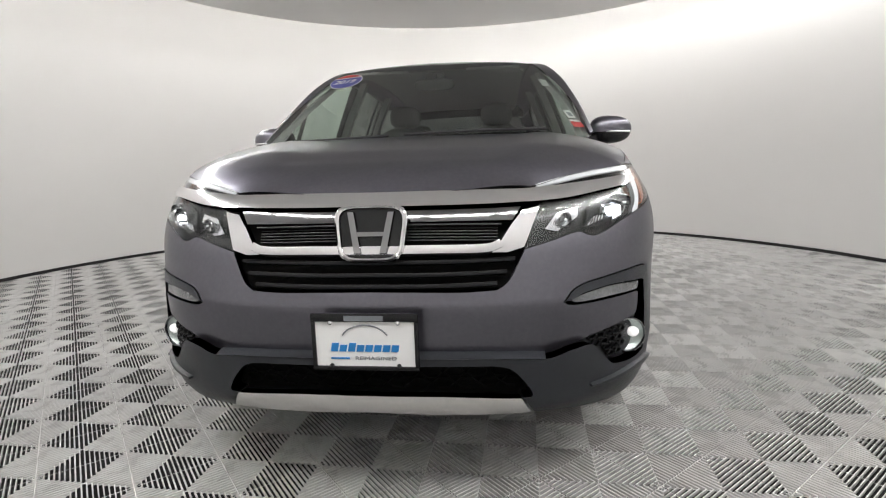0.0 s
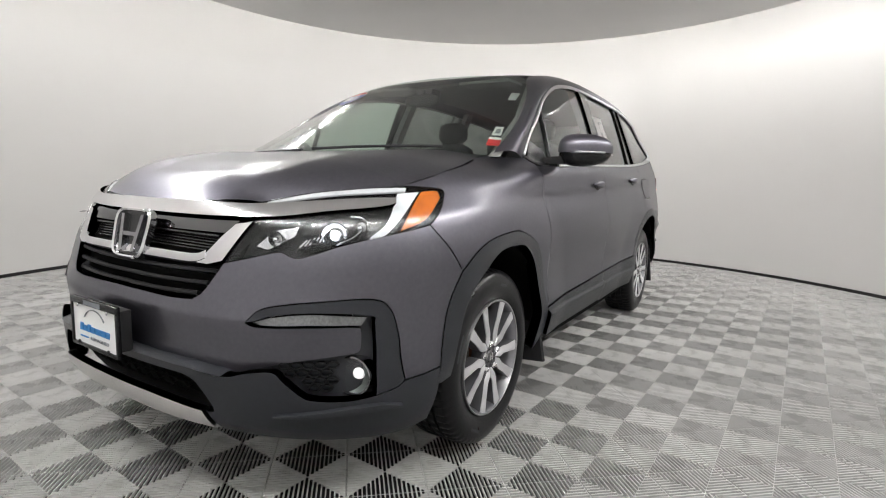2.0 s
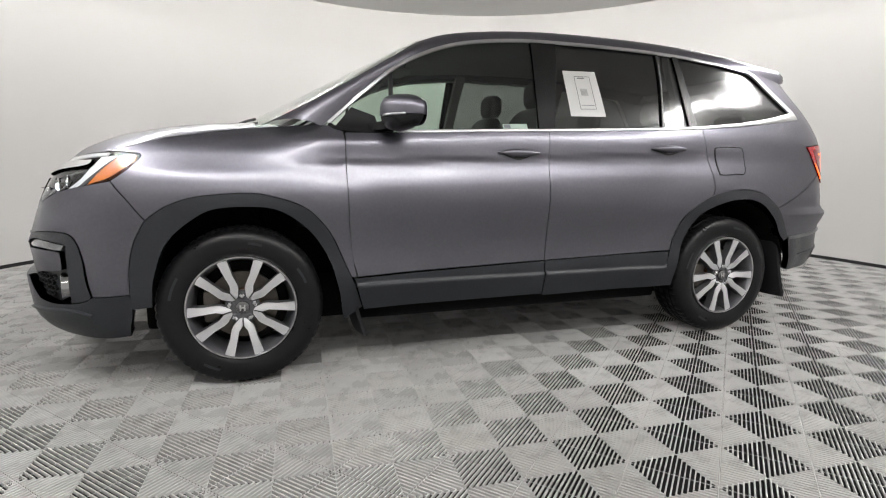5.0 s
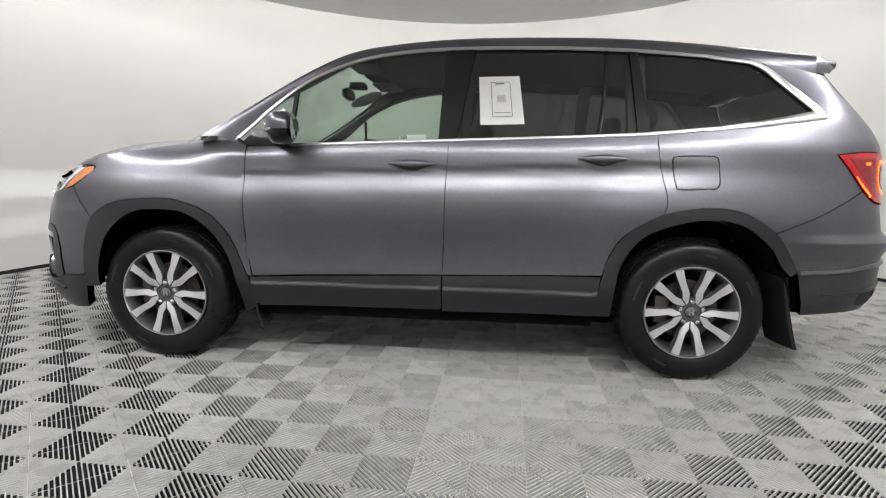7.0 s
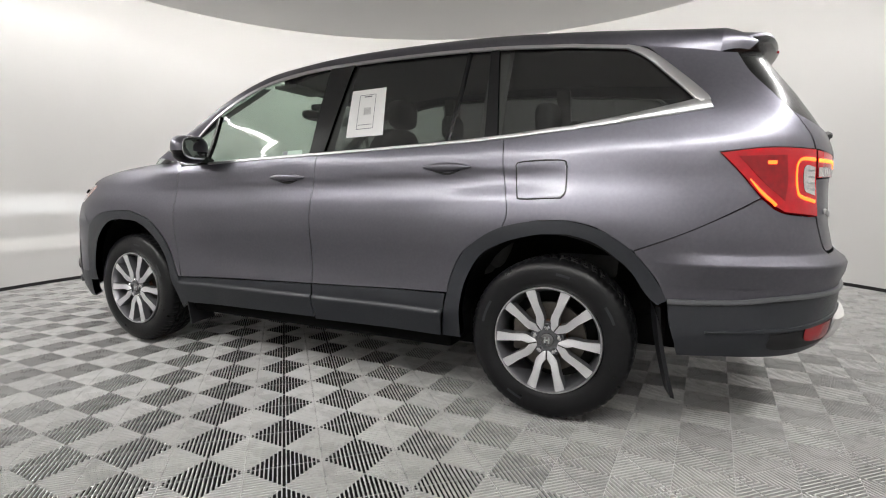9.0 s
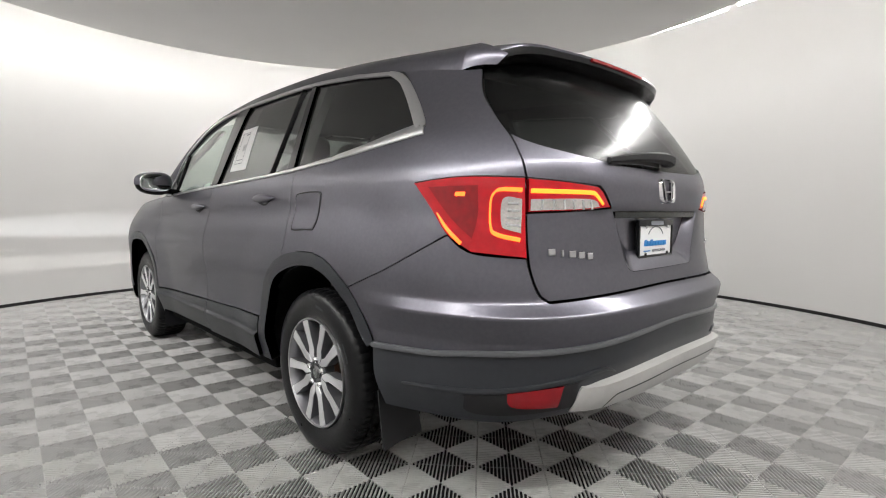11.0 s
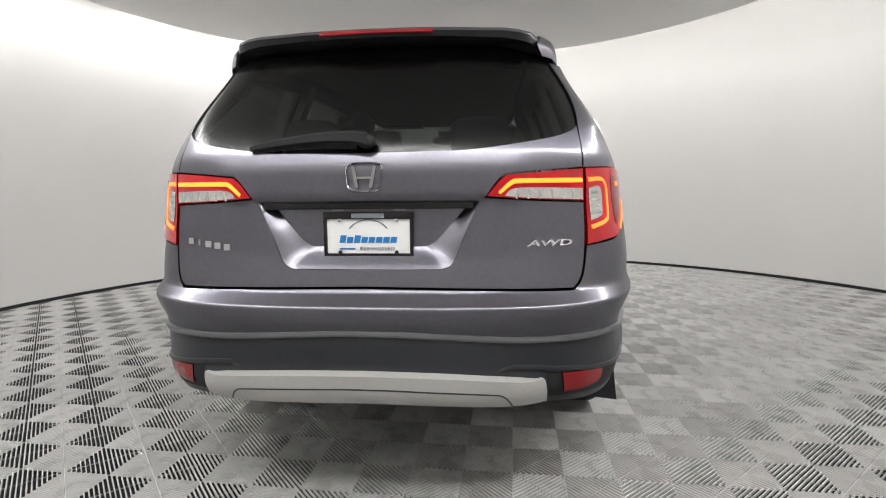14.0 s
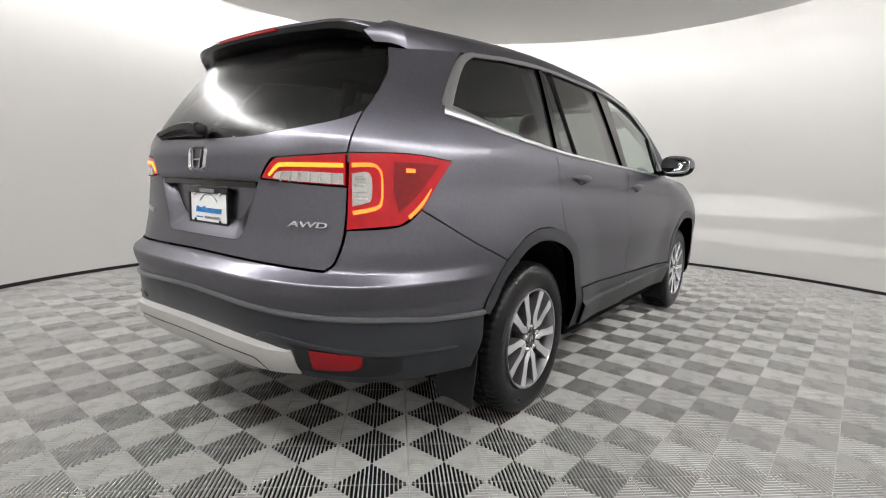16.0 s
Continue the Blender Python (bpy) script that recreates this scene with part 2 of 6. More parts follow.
def panel(name, outline, surf, material, parent=None, label="", step=0.03, gap=0.002, thick=0.014, lift=0.0, flip=1, side=1, hole=None, rim=False):
    """A sheet of the surface within the outline, with its edge turned in."""
    loops = [inset(resample(outline, step), gap)]
    if hole is not None:
        loops.append(inset(resample(hole, step), -gap))
    edge = np.vstack(loops)
    lo, hi = edge.min(0), edge.max(0)
    gx, gy = np.meshgrid(np.arange(lo[0], hi[0], step), np.arange(lo[1], hi[1], step))
    grid = np.stack([gx.ravel(), gy.ravel()], 1)
    ok = inside(grid, loops[0])
    if hole is not None:
        ok &= ~inside(grid, loops[1])
    grid = grid[ok]
    far = np.array([np.min(np.hypot(*(edge - g).T)) > step * 0.55 for g in grid]) if len(grid) else np.zeros(0, bool)
    pts = np.vstack([edge, grid[far]]) if len(grid) else edge
    edges, k = [], 0
    for lp in loops:
        edges += [(k + i, k + (i + 1) % len(lp)) for i in range(len(lp))]
        k += len(lp)
    co, _, tri, _, _, _ = delaunay_2d_cdt([Vector(p) for p in pts], edges, [], 0, 1e-6)
    p2 = np.array([tuple(c) for c in co])
    tri = np.array([t for t in tri if len(t) == 3])
    mid = p2[tri].mean(1)
    ok = inside(mid, loops[0])
    if hole is not None:
        ok &= ~inside(mid, loops[1])
    tri = tri[ok]
    n = surface_normal(surf, p2) * flip
    v = surf(p2[:, 0], p2[:, 1]) + n * lift
    a, b, c = v[tri[:, 0]], v[tri[:, 1]], v[tri[:, 2]]
    wrong = (np.cross(b - a, c - a) * n[tri[:, 0]]).sum(1) < 0
    tri[wrong] = tri[wrong][:, ::-1]
    verts, norms, faces = [v], [n], [tuple(t) for t in tri]
    base = len(v)
    for lp in loops:
        ln = surface_normal(surf, lp) * flip
        lv = surf(lp[:, 0], lp[:, 1]) + ln * lift
        tan = np.roll(lv, -1, 0) - np.roll(lv, 1, 0)
        out = np.cross(tan, ln)
        out /= np.maximum(1e-9, np.linalg.norm(out, axis=1))[:, None]
        m = len(lp)
        area = np.sum(lp[:, 0] * np.roll(lp[:, 1], -1) - lp[:, 1] * np.roll(lp[:, 0], -1))
        verts += [lv, lv - ln * thick]
        norms += [-out, -out] if rim and area < 0 else [out, out]
        for i in range(m):
            j = (i + 1) % m
            quad = (base + i, base + j, base + m + j, base + m + i)
            faces.append(quad[::-1] if rim and area > 0 else quad)
        base += 2 * m
    v, n = np.vstack(verts), np.vstack(norms)
    if side < 0:
        v, n = v * (-1, 1, 1), n * (-1, 1, 1)
        faces = [f[::-1] for f in faces]
    return mesh_object(name, v, faces, material, parent, label, normals=n)


def ribbon(name, path, width, proud, surf, material, parent=None, label="", side=1, flip=1, sink=0.004, n=8, smooth_path=True):
    """A rounded strip along a line of the surface. width and proud are numbers or run from end to end."""
    p = curve(path, n) if smooth_path else np.array(path, float)
    m = len(p)
    w = np.interp(np.linspace(0, 1, m), np.linspace(0, 1, np.size(width)), np.atleast_1d(width))
    d = np.gradient(p, axis=0)
    d /= np.maximum(1e-9, np.hypot(d[:, 0], d[:, 1]))[:, None]
    o = np.stack([-d[:, 1], d[:, 0]], 1)
    ks = np.array([-1, -0.98, -0.8, 0, 0.8, 0.98, 1])
    hs = np.array([-sink, proud * 0.45, proud * 0.85, proud, proud * 0.85, proud * 0.45, -sink])
    rows = []
    for k, h in zip(ks, hs):
        q = p + o * (w * 0.5 * k)[:, None]
        rows.append(surf(q[:, 0], q[:, 1]) + surface_normal(surf, p) * flip * h)
    v = np.stack(rows, 1).reshape(-1, 3)
    K = len(ks)
    faces = [(i * K + j, i * K + j + 1, (i + 1) * K + j + 1, (i + 1) * K + j) for i in range(m - 1) for j in range(K - 1)]
    faces += [tuple(range(K)), tuple((m - 1) * K + j for j in reversed(range(K)))]
    bm = bmesh.new()
    vs = [bm.verts.new((q[0] * side, q[1], q[2])) for q in v]
    for f in faces:
        try:
            bm.faces.new([vs[i] for i in f])
        except ValueError:
            pass
    return part(name, bm, material, parent, label)


def lathe(profile, seg=64, caps=True):
    """A bmesh turned about the x axis from (x, radius) pairs."""
    bm = bmesh.new()
    rings = []
    for x, r in profile:
        rings.append([bm.verts.new((x, r * math.cos(a), r * math.sin(a))) for a in (2 * math.pi * k / seg for k in range(seg))])
    for a, b in zip(rings[:-1], rings[1:]):
        for k in range(seg):
            bm.faces.new((a[k], a[(k + 1) % seg], b[(k + 1) % seg], b[k]))
    for ring, r in ((rings[0], profile[0][1]), (rings[-1], profile[-1][1])):
        if r > 1e-4 and caps:
            bm.faces.new(ring)
    return bm


def block(x0, y0, z0, x1, y1, z1, bevel=0.0, seg=2, bm=None):
    b = bm or bmesh.new()
    vs = [b.verts.new((x, y, z)) for x in (x0, x1) for y in (y0, y1) for z in (z0, z1)]
    fs = [b.faces.new([vs[i] for i in f]) for f in ((0, 1, 3, 2), (4, 6, 7, 5), (0, 4, 5, 1), (2, 3, 7, 6), (0, 2, 6, 4), (1, 5, 7, 3))]
    bmesh.ops.recalc_face_normals(b, faces=fs)
    if bevel:
        es = list({e for f in fs for e in f.edges})
        bmesh.ops.bevel(b, geom=es, offset=bevel, segments=seg, profile=0.6, affect="EDGES")
    return b


def loft(rings, cap=True):
    """A bmesh skinned over rings of equal length."""
    bm = bmesh.new()
    rs = [[bm.verts.new(tuple(p)) for p in r] for r in rings]
    n = len(rs[0])
    for a, b in zip(rs[:-1], rs[1:]):
        for k in range(n):
            bm.faces.new((a[k], a[(k + 1) % n], b[(k + 1) % n], b[k]))
    if cap:
        bm.faces.new(rs[0])
        bm.faces.new(rs[-1][::-1])
    return bm


def pill(center, half, power=2.5, rings=14, seg=28, shape=None):
    """A rounded body: a superellipsoid of those half sizes, or bent by shape(p)."""
    bm = bmesh.new()
    rr = []
    c = np.array(center, float)
    for i in range(1, rings):
        th = math.pi * i / rings
        row = []
        for k in range(seg):
            ph = 2 * math.pi * k / seg
            d = np.array([math.cos(th), math.sin(th) * math.cos(ph), math.sin(th) * math.sin(ph)])
            d = d / (np.abs(d) ** power).sum() ** (1 / power)
            q = d * half
            row.append(bm.verts.new(tuple((shape(q) if shape else q) + c)))
        rr.append(row)
    for a, b in zip(rr[:-1], rr[1:]):
        for k in range(seg):
            bm.faces.new((a[k], a[(k + 1) % seg], b[(k + 1) % seg], b[k]))
    bm.faces.new(rr[0])
    bm.faces.new(rr[-1][::-1])
    return bm


def flipped(bm, side):
    if side < 0:
        for v in bm.verts:
            v.co.x = -v.co.x
    return bm


def tube(pts, r, seg=10, n=8):
    """A round bar along a line through the points."""
    p = curve(pts, n)
    d = np.gradient(p, axis=0)
    d /= np.linalg.norm(d, axis=1)[:, None]
    up = np.array([0, 0, 1.0]) if abs(d[0][2]) < 0.9 else np.array([0, 1.0, 0])
    rings = []
    for q, t in zip(p, d):
        a = np.cross(t, up)
        a /= np.linalg.norm(a)
        b = np.cross(a, t)
        rings.append([q + r * (a * math.cos(w) + b * math.sin(w)) for w in (2 * math.pi * k / seg for k in range(seg))])
    return loft(rings)


def lettering(name, text, size, depth, matrix, material, parent, label="", bold=0.0):
    cu = bpy.data.curves.new(name, "FONT")
    cu.body, cu.size, cu.extrude, cu.align_x, cu.align_y = text, size, depth, "CENTER", "CENTER"
    cu.offset = bold * size
    tmp = bpy.data.objects.new(name, cu)
    me = bpy.data.meshes.new_from_object(tmp)
    bpy.data.objects.remove(tmp)
    me.transform(matrix)
    me.materials.clear()
    me.materials.append(material)
    ob = new(name, me)
    ob.parent = parent
    return tagged(ob, label)



# ---- body shell: s runs round the car from the nose to the tail, z up ----
YF, YR = -1.45, 1.30
PF, QF, PR, QR = 2.5, 4.5, 3.2, 5.0


def lerp(v, knots):
    k = np.array(knots, float)
    return np.interp(v, k[:, 0], k[:, 1])


def soft(v, knots, r=0.035):
    """Interpolation through knots with the bends rounded off."""
    v = np.asarray(v, float)
    return sum(lerp(v + d * r, knots) * (1 - abs(d) * 0.9) for d in np.linspace(-1, 1, 9)) / sum(1 - abs(d) * 0.9 for d in np.linspace(-1, 1, 9))


def ease(v, a, b):
    t = np.clip((np.asarray(v, float) - a) / (b - a), 0, 1)
    return t * t * (3 - 2 * t)


SECTION = [(0.2, 0.88), (0.30, 0.915), (0.40, 0.945), (0.45, 0.962), (0.51, 0.964), (0.56, 0.958), (0.62, 0.957), (0.70, 0.964), (0.78, 0.976), (0.84, 0.982),
           (0.90, 0.979), (0.98, 0.964), (1.06, 0.944), (1.12, 0.938), (1.17, 0.934), (1.21, 0.922), (1.25, 0.905), (1.40, 0.852), (1.55, 0.795),
           (1.66, 0.752), (1.74, 0.705), (1.80, 0.64)]
NOSE = [(0.20, -2.38), (0.27, -2.48), (0.33, -2.53), (0.50, -2.545), (0.64, -2.525), (0.70, -2.505), (0.82, -2.46), (0.93, -2.405),
        (1.00, -2.35), (1.04, -2.305), (1.10, -2.225), (1.2, -2.1)]
TAIL = [(0.22, 2.30), (0.33, 2.40), (0.45, 2.47), (0.62, 2.49), (0.70, 2.475), (0.77, 2.435), (0.90, 2.405), (1.05, 2.40),
        (1.18, 2.402), (1.232, 2.398), (1.30, 2.363), (1.45, 2.27), (1.61, 2.155), (1.70, 2.09), (1.8, 2.0)]
HUBS = ((-1.515, 0.365), (1.305, 0.365))


def half_width(y, z):
    y, z = np.broadcast_arrays(np.asarray(y, float), np.asarray(z, float))
    zz = z - 0.03 * ease(y, 0.2, 1.6) * ease(z, 0.85, 1.2) + 0.035 * ease(-y, 0.1, 0.9) * ease(z, 0.85, 1.2)
    w = soft(zz, SECTION, 0.045)
    w = w + 0.008 * (1 - ease(z, 1.1, 1.25)) + 0.035 * ease(-y, 1.75, 2.0) * (1 - ease(z, 0.3, 0.55))
    w = w - 0.012 * (y / 1.5) ** 2 * (np.abs(y) < 3)
    w = w - 0.035 * ease(z, 1.12, 1.22) * ease(-y, 0.7, 1.1) * (1 - ease(z, 1.3, 1.5))
    w = w - 0.13 * ease(z, 1.03, 1.26) ** 1.5 * ease(-y, 1.05, 1.5)
    w = w + 0.020 * ease(-y, 1.25, 1.75) * (1 - ease(z, 0.95, 1.1)) * ease(z, 0.42, 0.6)
    w = w - 0.055 * ease(y, 1.0, 2.0) * ease(z, 1.30, 1.62)
    t = 1.088 + 0.035 * y - z
    w = w - 0.006 * ease(t, 0.0, 0.030) * (1 - ease(t, 0.045, 0.15)) * ease(y, -1.35, -0.95) * (1 - ease(y, 1.0, 1.5))
    for hy, hz in HUBS:
        r = np.hypot(y - hy, (z - hz))
        w = w + 0.024 * (1 - ease(r, 0.47, 0.85)) * (1 - 0.5 * ease(z, 0.3, 0.1))
    return w


TH = np.linspace(0, math.pi / 2, 400)
ARC = np.concatenate([[0], np.cumsum(np.hypot(np.diff(0.96 * np.sin(TH) ** (2 / 2.3)), np.diff(1.07 * np.cos(TH) ** (2 / 4.7))))])
SF = ARC[-1]
SM = SF + YR - YF
ST = SM + SF


def shell(s, z):
    s, z = np.broadcast_arrays(np.asarray(s, float), np.asarray(z, float))
    side = np.where(s < 0, -1.0, np.where(s > ST, -1.0, 1.0))
    a = np.abs(s)
    a = np.where(a > ST, 2 * ST - a, a)
    tf = np.interp(a, ARC, TH)
    tr = np.interp(ST - a, ARC, TH)
    front, rear = a < SF, a > SM
    y = np.where(front, YF + (soft(z, NOSE) - YF) * np.cos(tf) ** (2 / QF),
                 np.where(rear, YR + (soft(z, TAIL) - YR) * np.cos(tr) ** (2 / QR), YF + a - SF))
    k = np.where(front, np.sin(tf) ** (2 / PF), np.where(rear, np.sin(tr) ** (2 / PR), 1.0))
    return np.stack([side * k * half_width(y, z), y, z + 0 * y], -1)


def fx(x, z):
    """Shell place of a point of the nose at that x."""
    w = half_width(-1.9, z)
    return (math.copysign(np.interp(math.asin(min(1, abs(x) / w) ** (PF / 2)), TH, ARC), x), z)


def rx(x, z):
    """Shell place of a point of the tail at that x."""
    w = half_width(1.9, z)
    return (ST - math.copysign(np.interp(math.asin(min(1, abs(x) / w) ** (PR / 2)), TH, ARC), x), z)


def sy(y, z):
    """Shell place of a point of the flank at that y."""
    if y < YF:
        d = float(soft(z, NOSE)) - YF
        return (np.interp(math.acos(min(1, (y - YF) / d) ** (QF / 2)), TH, ARC), z)
    if y > YR:
        d = float(soft(z, TAIL)) - YR
        return (ST - np.interp(math.acos(min(1, (y - YR) / d) ** (QR / 2)), TH, ARC), z)
    return (SF + y - YF, z)


# ---- the booth ----
def arc_wall(name, r0, r1, z0, z1, material, seg=160):
    bm = bmesh.new()
    rows = []
    for k in range(seg):
        a = 2 * math.pi * k / seg
        c, s = math.cos(a), math.sin(a)
        rows.append([bm.verts.new((CX + r * c, CY + r * s, z)) for r, z in ((r0, z0), (r0, z1), (r1, z1), (r1, z0))])
    for k in range(seg):
        a, b = rows[k], rows[(k + 1) % seg]
        for j in range(4):
            bm.faces.new((a[j], b[j], b[(j + 1) % 4], a[(j + 1) % 4]))
    return part(name, bm, material)


def disc(name, r, z0, z1, material, seg=160, at=(CX, CY)):
    bm = lathe([(z0, 0.001), (z0, r - 0.02), (z0 + 0.02, r), (z1, r), (z1 + 0.001, 0.001)], seg)
    bmesh.ops.rotate(bm, verts=bm.verts, matrix=Matrix.Rotation(-math.pi / 2, 3, "Y"))
    bmesh.ops.translate(bm, verts=bm.verts, vec=(*at, 0))
    return part(name, bm, material)


tagged(arc_wall("wall", RAD, RAD + 0.10, 0.03, TOP + 0.9, WALLM), "white curved seamless wall of a round photo booth", "wall", kind="structure")
tagged(arc_wall("baseboard", RAD - 0.012, RAD + 0.10, 0.0, 0.034, BASEM), "thin black foot strip along the curved wall", "baseboard", kind="structure")
tagged(disc("ceiling", CEIL_R, TOP, TOP + 0.06, CEILM, at=(CEIL_X, CEIL_Y)), "flat grey round floating ceiling", "ceiling", kind="structure")
tagged(disc("ceiling_top", RAD + 0.10, TOP + 0.9, TOP + 0.96, WALLM), "white closing slab above the light cove", "ceiling", kind="structure")
tagged(disc("floor", RAD + 0.75, -0.09, -0.032, UNDER), "dark slab under the floor tiles", "floor", kind="structure")
bm = bmesh.new()
rows = []
for k in range(96):
    co, si = math.cos(2 * math.pi * k / 96), math.sin(2 * math.pi * k / 96)
    rows.append([bm.verts.new((CEIL_X + r * co, CEIL_Y + r * si, z)) for r, z in ((CEIL_R - 0.20, TOP + 0.05), (CEIL_R - 0.20, TOP + 0.91), (CEIL_R - 0.23, TOP + 0.91), (CEIL_R - 0.23, TOP + 0.05))])
for k in range(96):
    r0, r1 = rows[k], rows[(k + 1) % 96]
    for j in range(4):
        bm.faces.new((r0[j], r1[j], r1[(j + 1) % 4], r0[(j + 1) % 4]))
tagged(part("cove_trim", bm, WALLM), "white upright ring closing the light cove", "trim", kind="structure")
COVEM = mat("cove light", (1, 1, 1), 0.5, 0, 0, 0, emit=COVE, emit_color=(1.0, 0.99, 0.975))
bm = bmesh.new()
for k in range(28):
    a0, a1 = 2 * math.pi * k / 28, 2 * math.pi * (k + 0.72) / 28
    rows = []
    for a in np.linspace(a0, a1, 5):
        c, s = math.cos(a), math.sin(a)
        rows.append([bm.verts.new((CEIL_X + r * c, CEIL_Y + r * s, z)) for r, z in ((CEIL_R - 0.14, TOP + 0.2), (CEIL_R - 0.06, TOP + 0.12), (CEIL_R - 0.06, TOP + 0.28))])
    for r0, r1 in zip(rows[:-1], rows[1:]):
        for j in range(3):
            bm.faces.new((r0[j], r1[j], r1[(j + 1) % 3], r0[(j + 1) % 3]))
tagged(part("cove_light", bm, COVEM), "ring of white light bars hidden above the ceiling edge", "light", kind="structure")
RIMM = mat("rim light", (1, 1, 1), 0.5, 0, 0, 0, emit=RIM, emit_color=(1.0, 0.99, 0.975))
for nm, d, mt, lb in (("rim_light", 0.0, RIMM, "ring of white light bars in the gap beside the ceiling"), ("rim_light_housing", 0.004, SATIN, "metal backs of the rim light bars")):
    bm = bmesh.new()
    tilts = [radians(v) for v in ((0, 25, 50, 75) if d == 0 else (84, 130, 175, 220, 265, 350))]
    for k in range(24):
        a0, a1 = 2 * math.pi * k / 24, 2 * math.pi * (k + 0.86) / 24
        rows = []
        for a in np.linspace(a0 - d * 0.1, a1 + d * 0.1, 5):
            c, s = math.cos(a), math.sin(a)
            rows.append([bm.verts.new((RIMX + (RIMR - (0.06 + d) * math.cos(w)) * c, RIMY + (RIMR - (0.06 + d) * math.cos(w)) * s, TOP + 0.222 - (0.06 + d) * math.sin(w))) for w in tilts])
        for r0, r1 in zip(rows[:-1], rows[1:]):
            for q in range(len(tilts) - 1):
                bm.faces.new((r0[q], r1[q], r1[q + 1], r0[q + 1]))
    tagged(part(nm, bm, mt), lb, "light", kind="structure")


# ---- the body's other surfaces ----
def screen(x, z):
    x, z = np.asarray(x, float), np.asarray(z, float)
    v = (z - 1.20) / 0.52
    return np.stack([x + 0 * z, -1.60 + 0.98 * v + (0.30 - 0.05 * v) * x ** 2, z - 0.02 * x ** 2 * v], -1)


ROOFLINE = [(-0.7, 1.69), (-0.58, 1.725), (-0.35, 1.775), (0, 1.812), (0.5, 1.825), (1.0, 1.815), (1.4, 1.789), (1.8, 1.752), (2.2, 1.690), (2.4, 1.645)]


def roof(x, y):
    x, y = np.asarray(x, float), np.asarray(y, float)
    return np.stack([x + 0 * y, y + 0 * x, soft(y, ROOFLINE, 0.1) - 0.004 - 0.018 * (x / 0.6) ** 2 - 0.022 * (np.abs(x) / 0.66) ** 6], -1)


HOODX = [(-2.40, 0.44), (-2.30, 0.50), (-2.21, 0.635), (-2.12, 0.755), (-2.03, 0.85), (-1.8, 0.905), (-1.5, 0.872), (-1.2, 0.845), (-1.0, 0.83)]
HOODZ = [(-2.40, 0.985), (-2.30, 1.0), (-2.21, 1.033), (-2.03, 1.066), (-1.8, 1.125), (-1.5, 1.178), (-1.2, 1.205), (-1.0, 1.212)]
RIDGE = [(-2.42, 0.950), (-2.375, 0.984), (-2.34, 1.014), (-2.30, 1.052), (-2.22, 1.106), (-2.06, 1.160), (-1.82, 1.207), (-1.57, 1.232), (-1.40, 1.243), (-1.2, 1.255)]
SEAM = [(-2.03, 1.066), (-1.8, 1.125), (-1.5, 1.178), (-1.2, 1.205)]


def hood(x, y):
    x, y = np.asarray(x, float), np.asarray(y, float)
    x, y = np.broadcast_arrays(x, y)
    a = np.abs(x)
    ridge, ze = soft(y, RIDGE, 0.05), soft(y, HOODZ, 0.04)
    xe = np.where(y < -2.03, soft(y, HOODX, 0.02), half_width(y, ze) * np.where(
        y < YF, np.clip(1 - np.clip((y - YF) / (soft(ze, NOSE) - YF), 0, 1) ** QF, 0, 1) ** (1 / PF), 1))
    z = ridge - (ridge - ze) * np.clip(a / np.maximum(xe, 0.1), 0, 1.1) ** 4.5
    xr = lerp(y, [(-2.3, 0.40), (-1.5, 0.58)])
    z = z - 0.016 * (1 - ease(a, xr - 0.12, xr + 0.05)) * ease(y, -2.34, -2.15)
    return np.stack([x, y, z], -1)


# ---- outlines of the flank, as y and z ----
ARCH_F = [(-1.872, 0.782), (-1.78, 0.845), (-1.66, 0.881), (-1.48, 0.893), (-1.34, 0.872), (-1.24, 0.835), (-1.17, 0.78), (-1.105, 0.69), (-1.045, 0.55), (-1.018, 0.49)]
ARCH_R = [(0.836, 0.55), (0.862, 0.645), (0.934, 0.761), (1.09, 0.863), (1.297, 0.902), (1.496, 0.88), (1.652, 0.788)]
BELT = [(-1.03, 1.172), (-0.75, 1.183), (-0.18, 1.208), (0.45, 1.233), (1.08, 1.264)]
CHTOP = [(-1.10, 1.218), (-0.93, 1.37), (-0.72, 1.53), (-0.47, 1.637), (-0.2, 1.688), (0.1, 1.709), (0.55, 1.712), (0.97, 1.697), (1.4, 1.66), (1.60, 1.637)]
CHLOW = [(1.90, 1.372), (1.53, 1.312), (1.05, 1.263), (0.45, 1.233), (-0.18, 1.208), (-0.78, 1.183)]


def sides(pts):
    return [sy(y, z) for y, z in pts]


car = empty("car")
tagged(car, "dark grey metallic mid-size family suv with lamps on", "car")

# hood and roof
FRONT = [(0.0, -2.374), (0.25, -2.362), (0.40, -2.338), (0.495, -2.305)]
LAMPTOP = [(0.495, -2.302), (0.635, -2.212), (0.755, -2.12), (0.852, -2.03)]


def hood_edge(y):
    ze = float(lerp(y, SEAM))
    return (float(half_width(y, ze)) * (max(0, 1 - max(0, (y - YF) / (float(soft(ze, NOSE)) - YF)) ** QF) ** (1 / PF) if y < YF else 1), y)


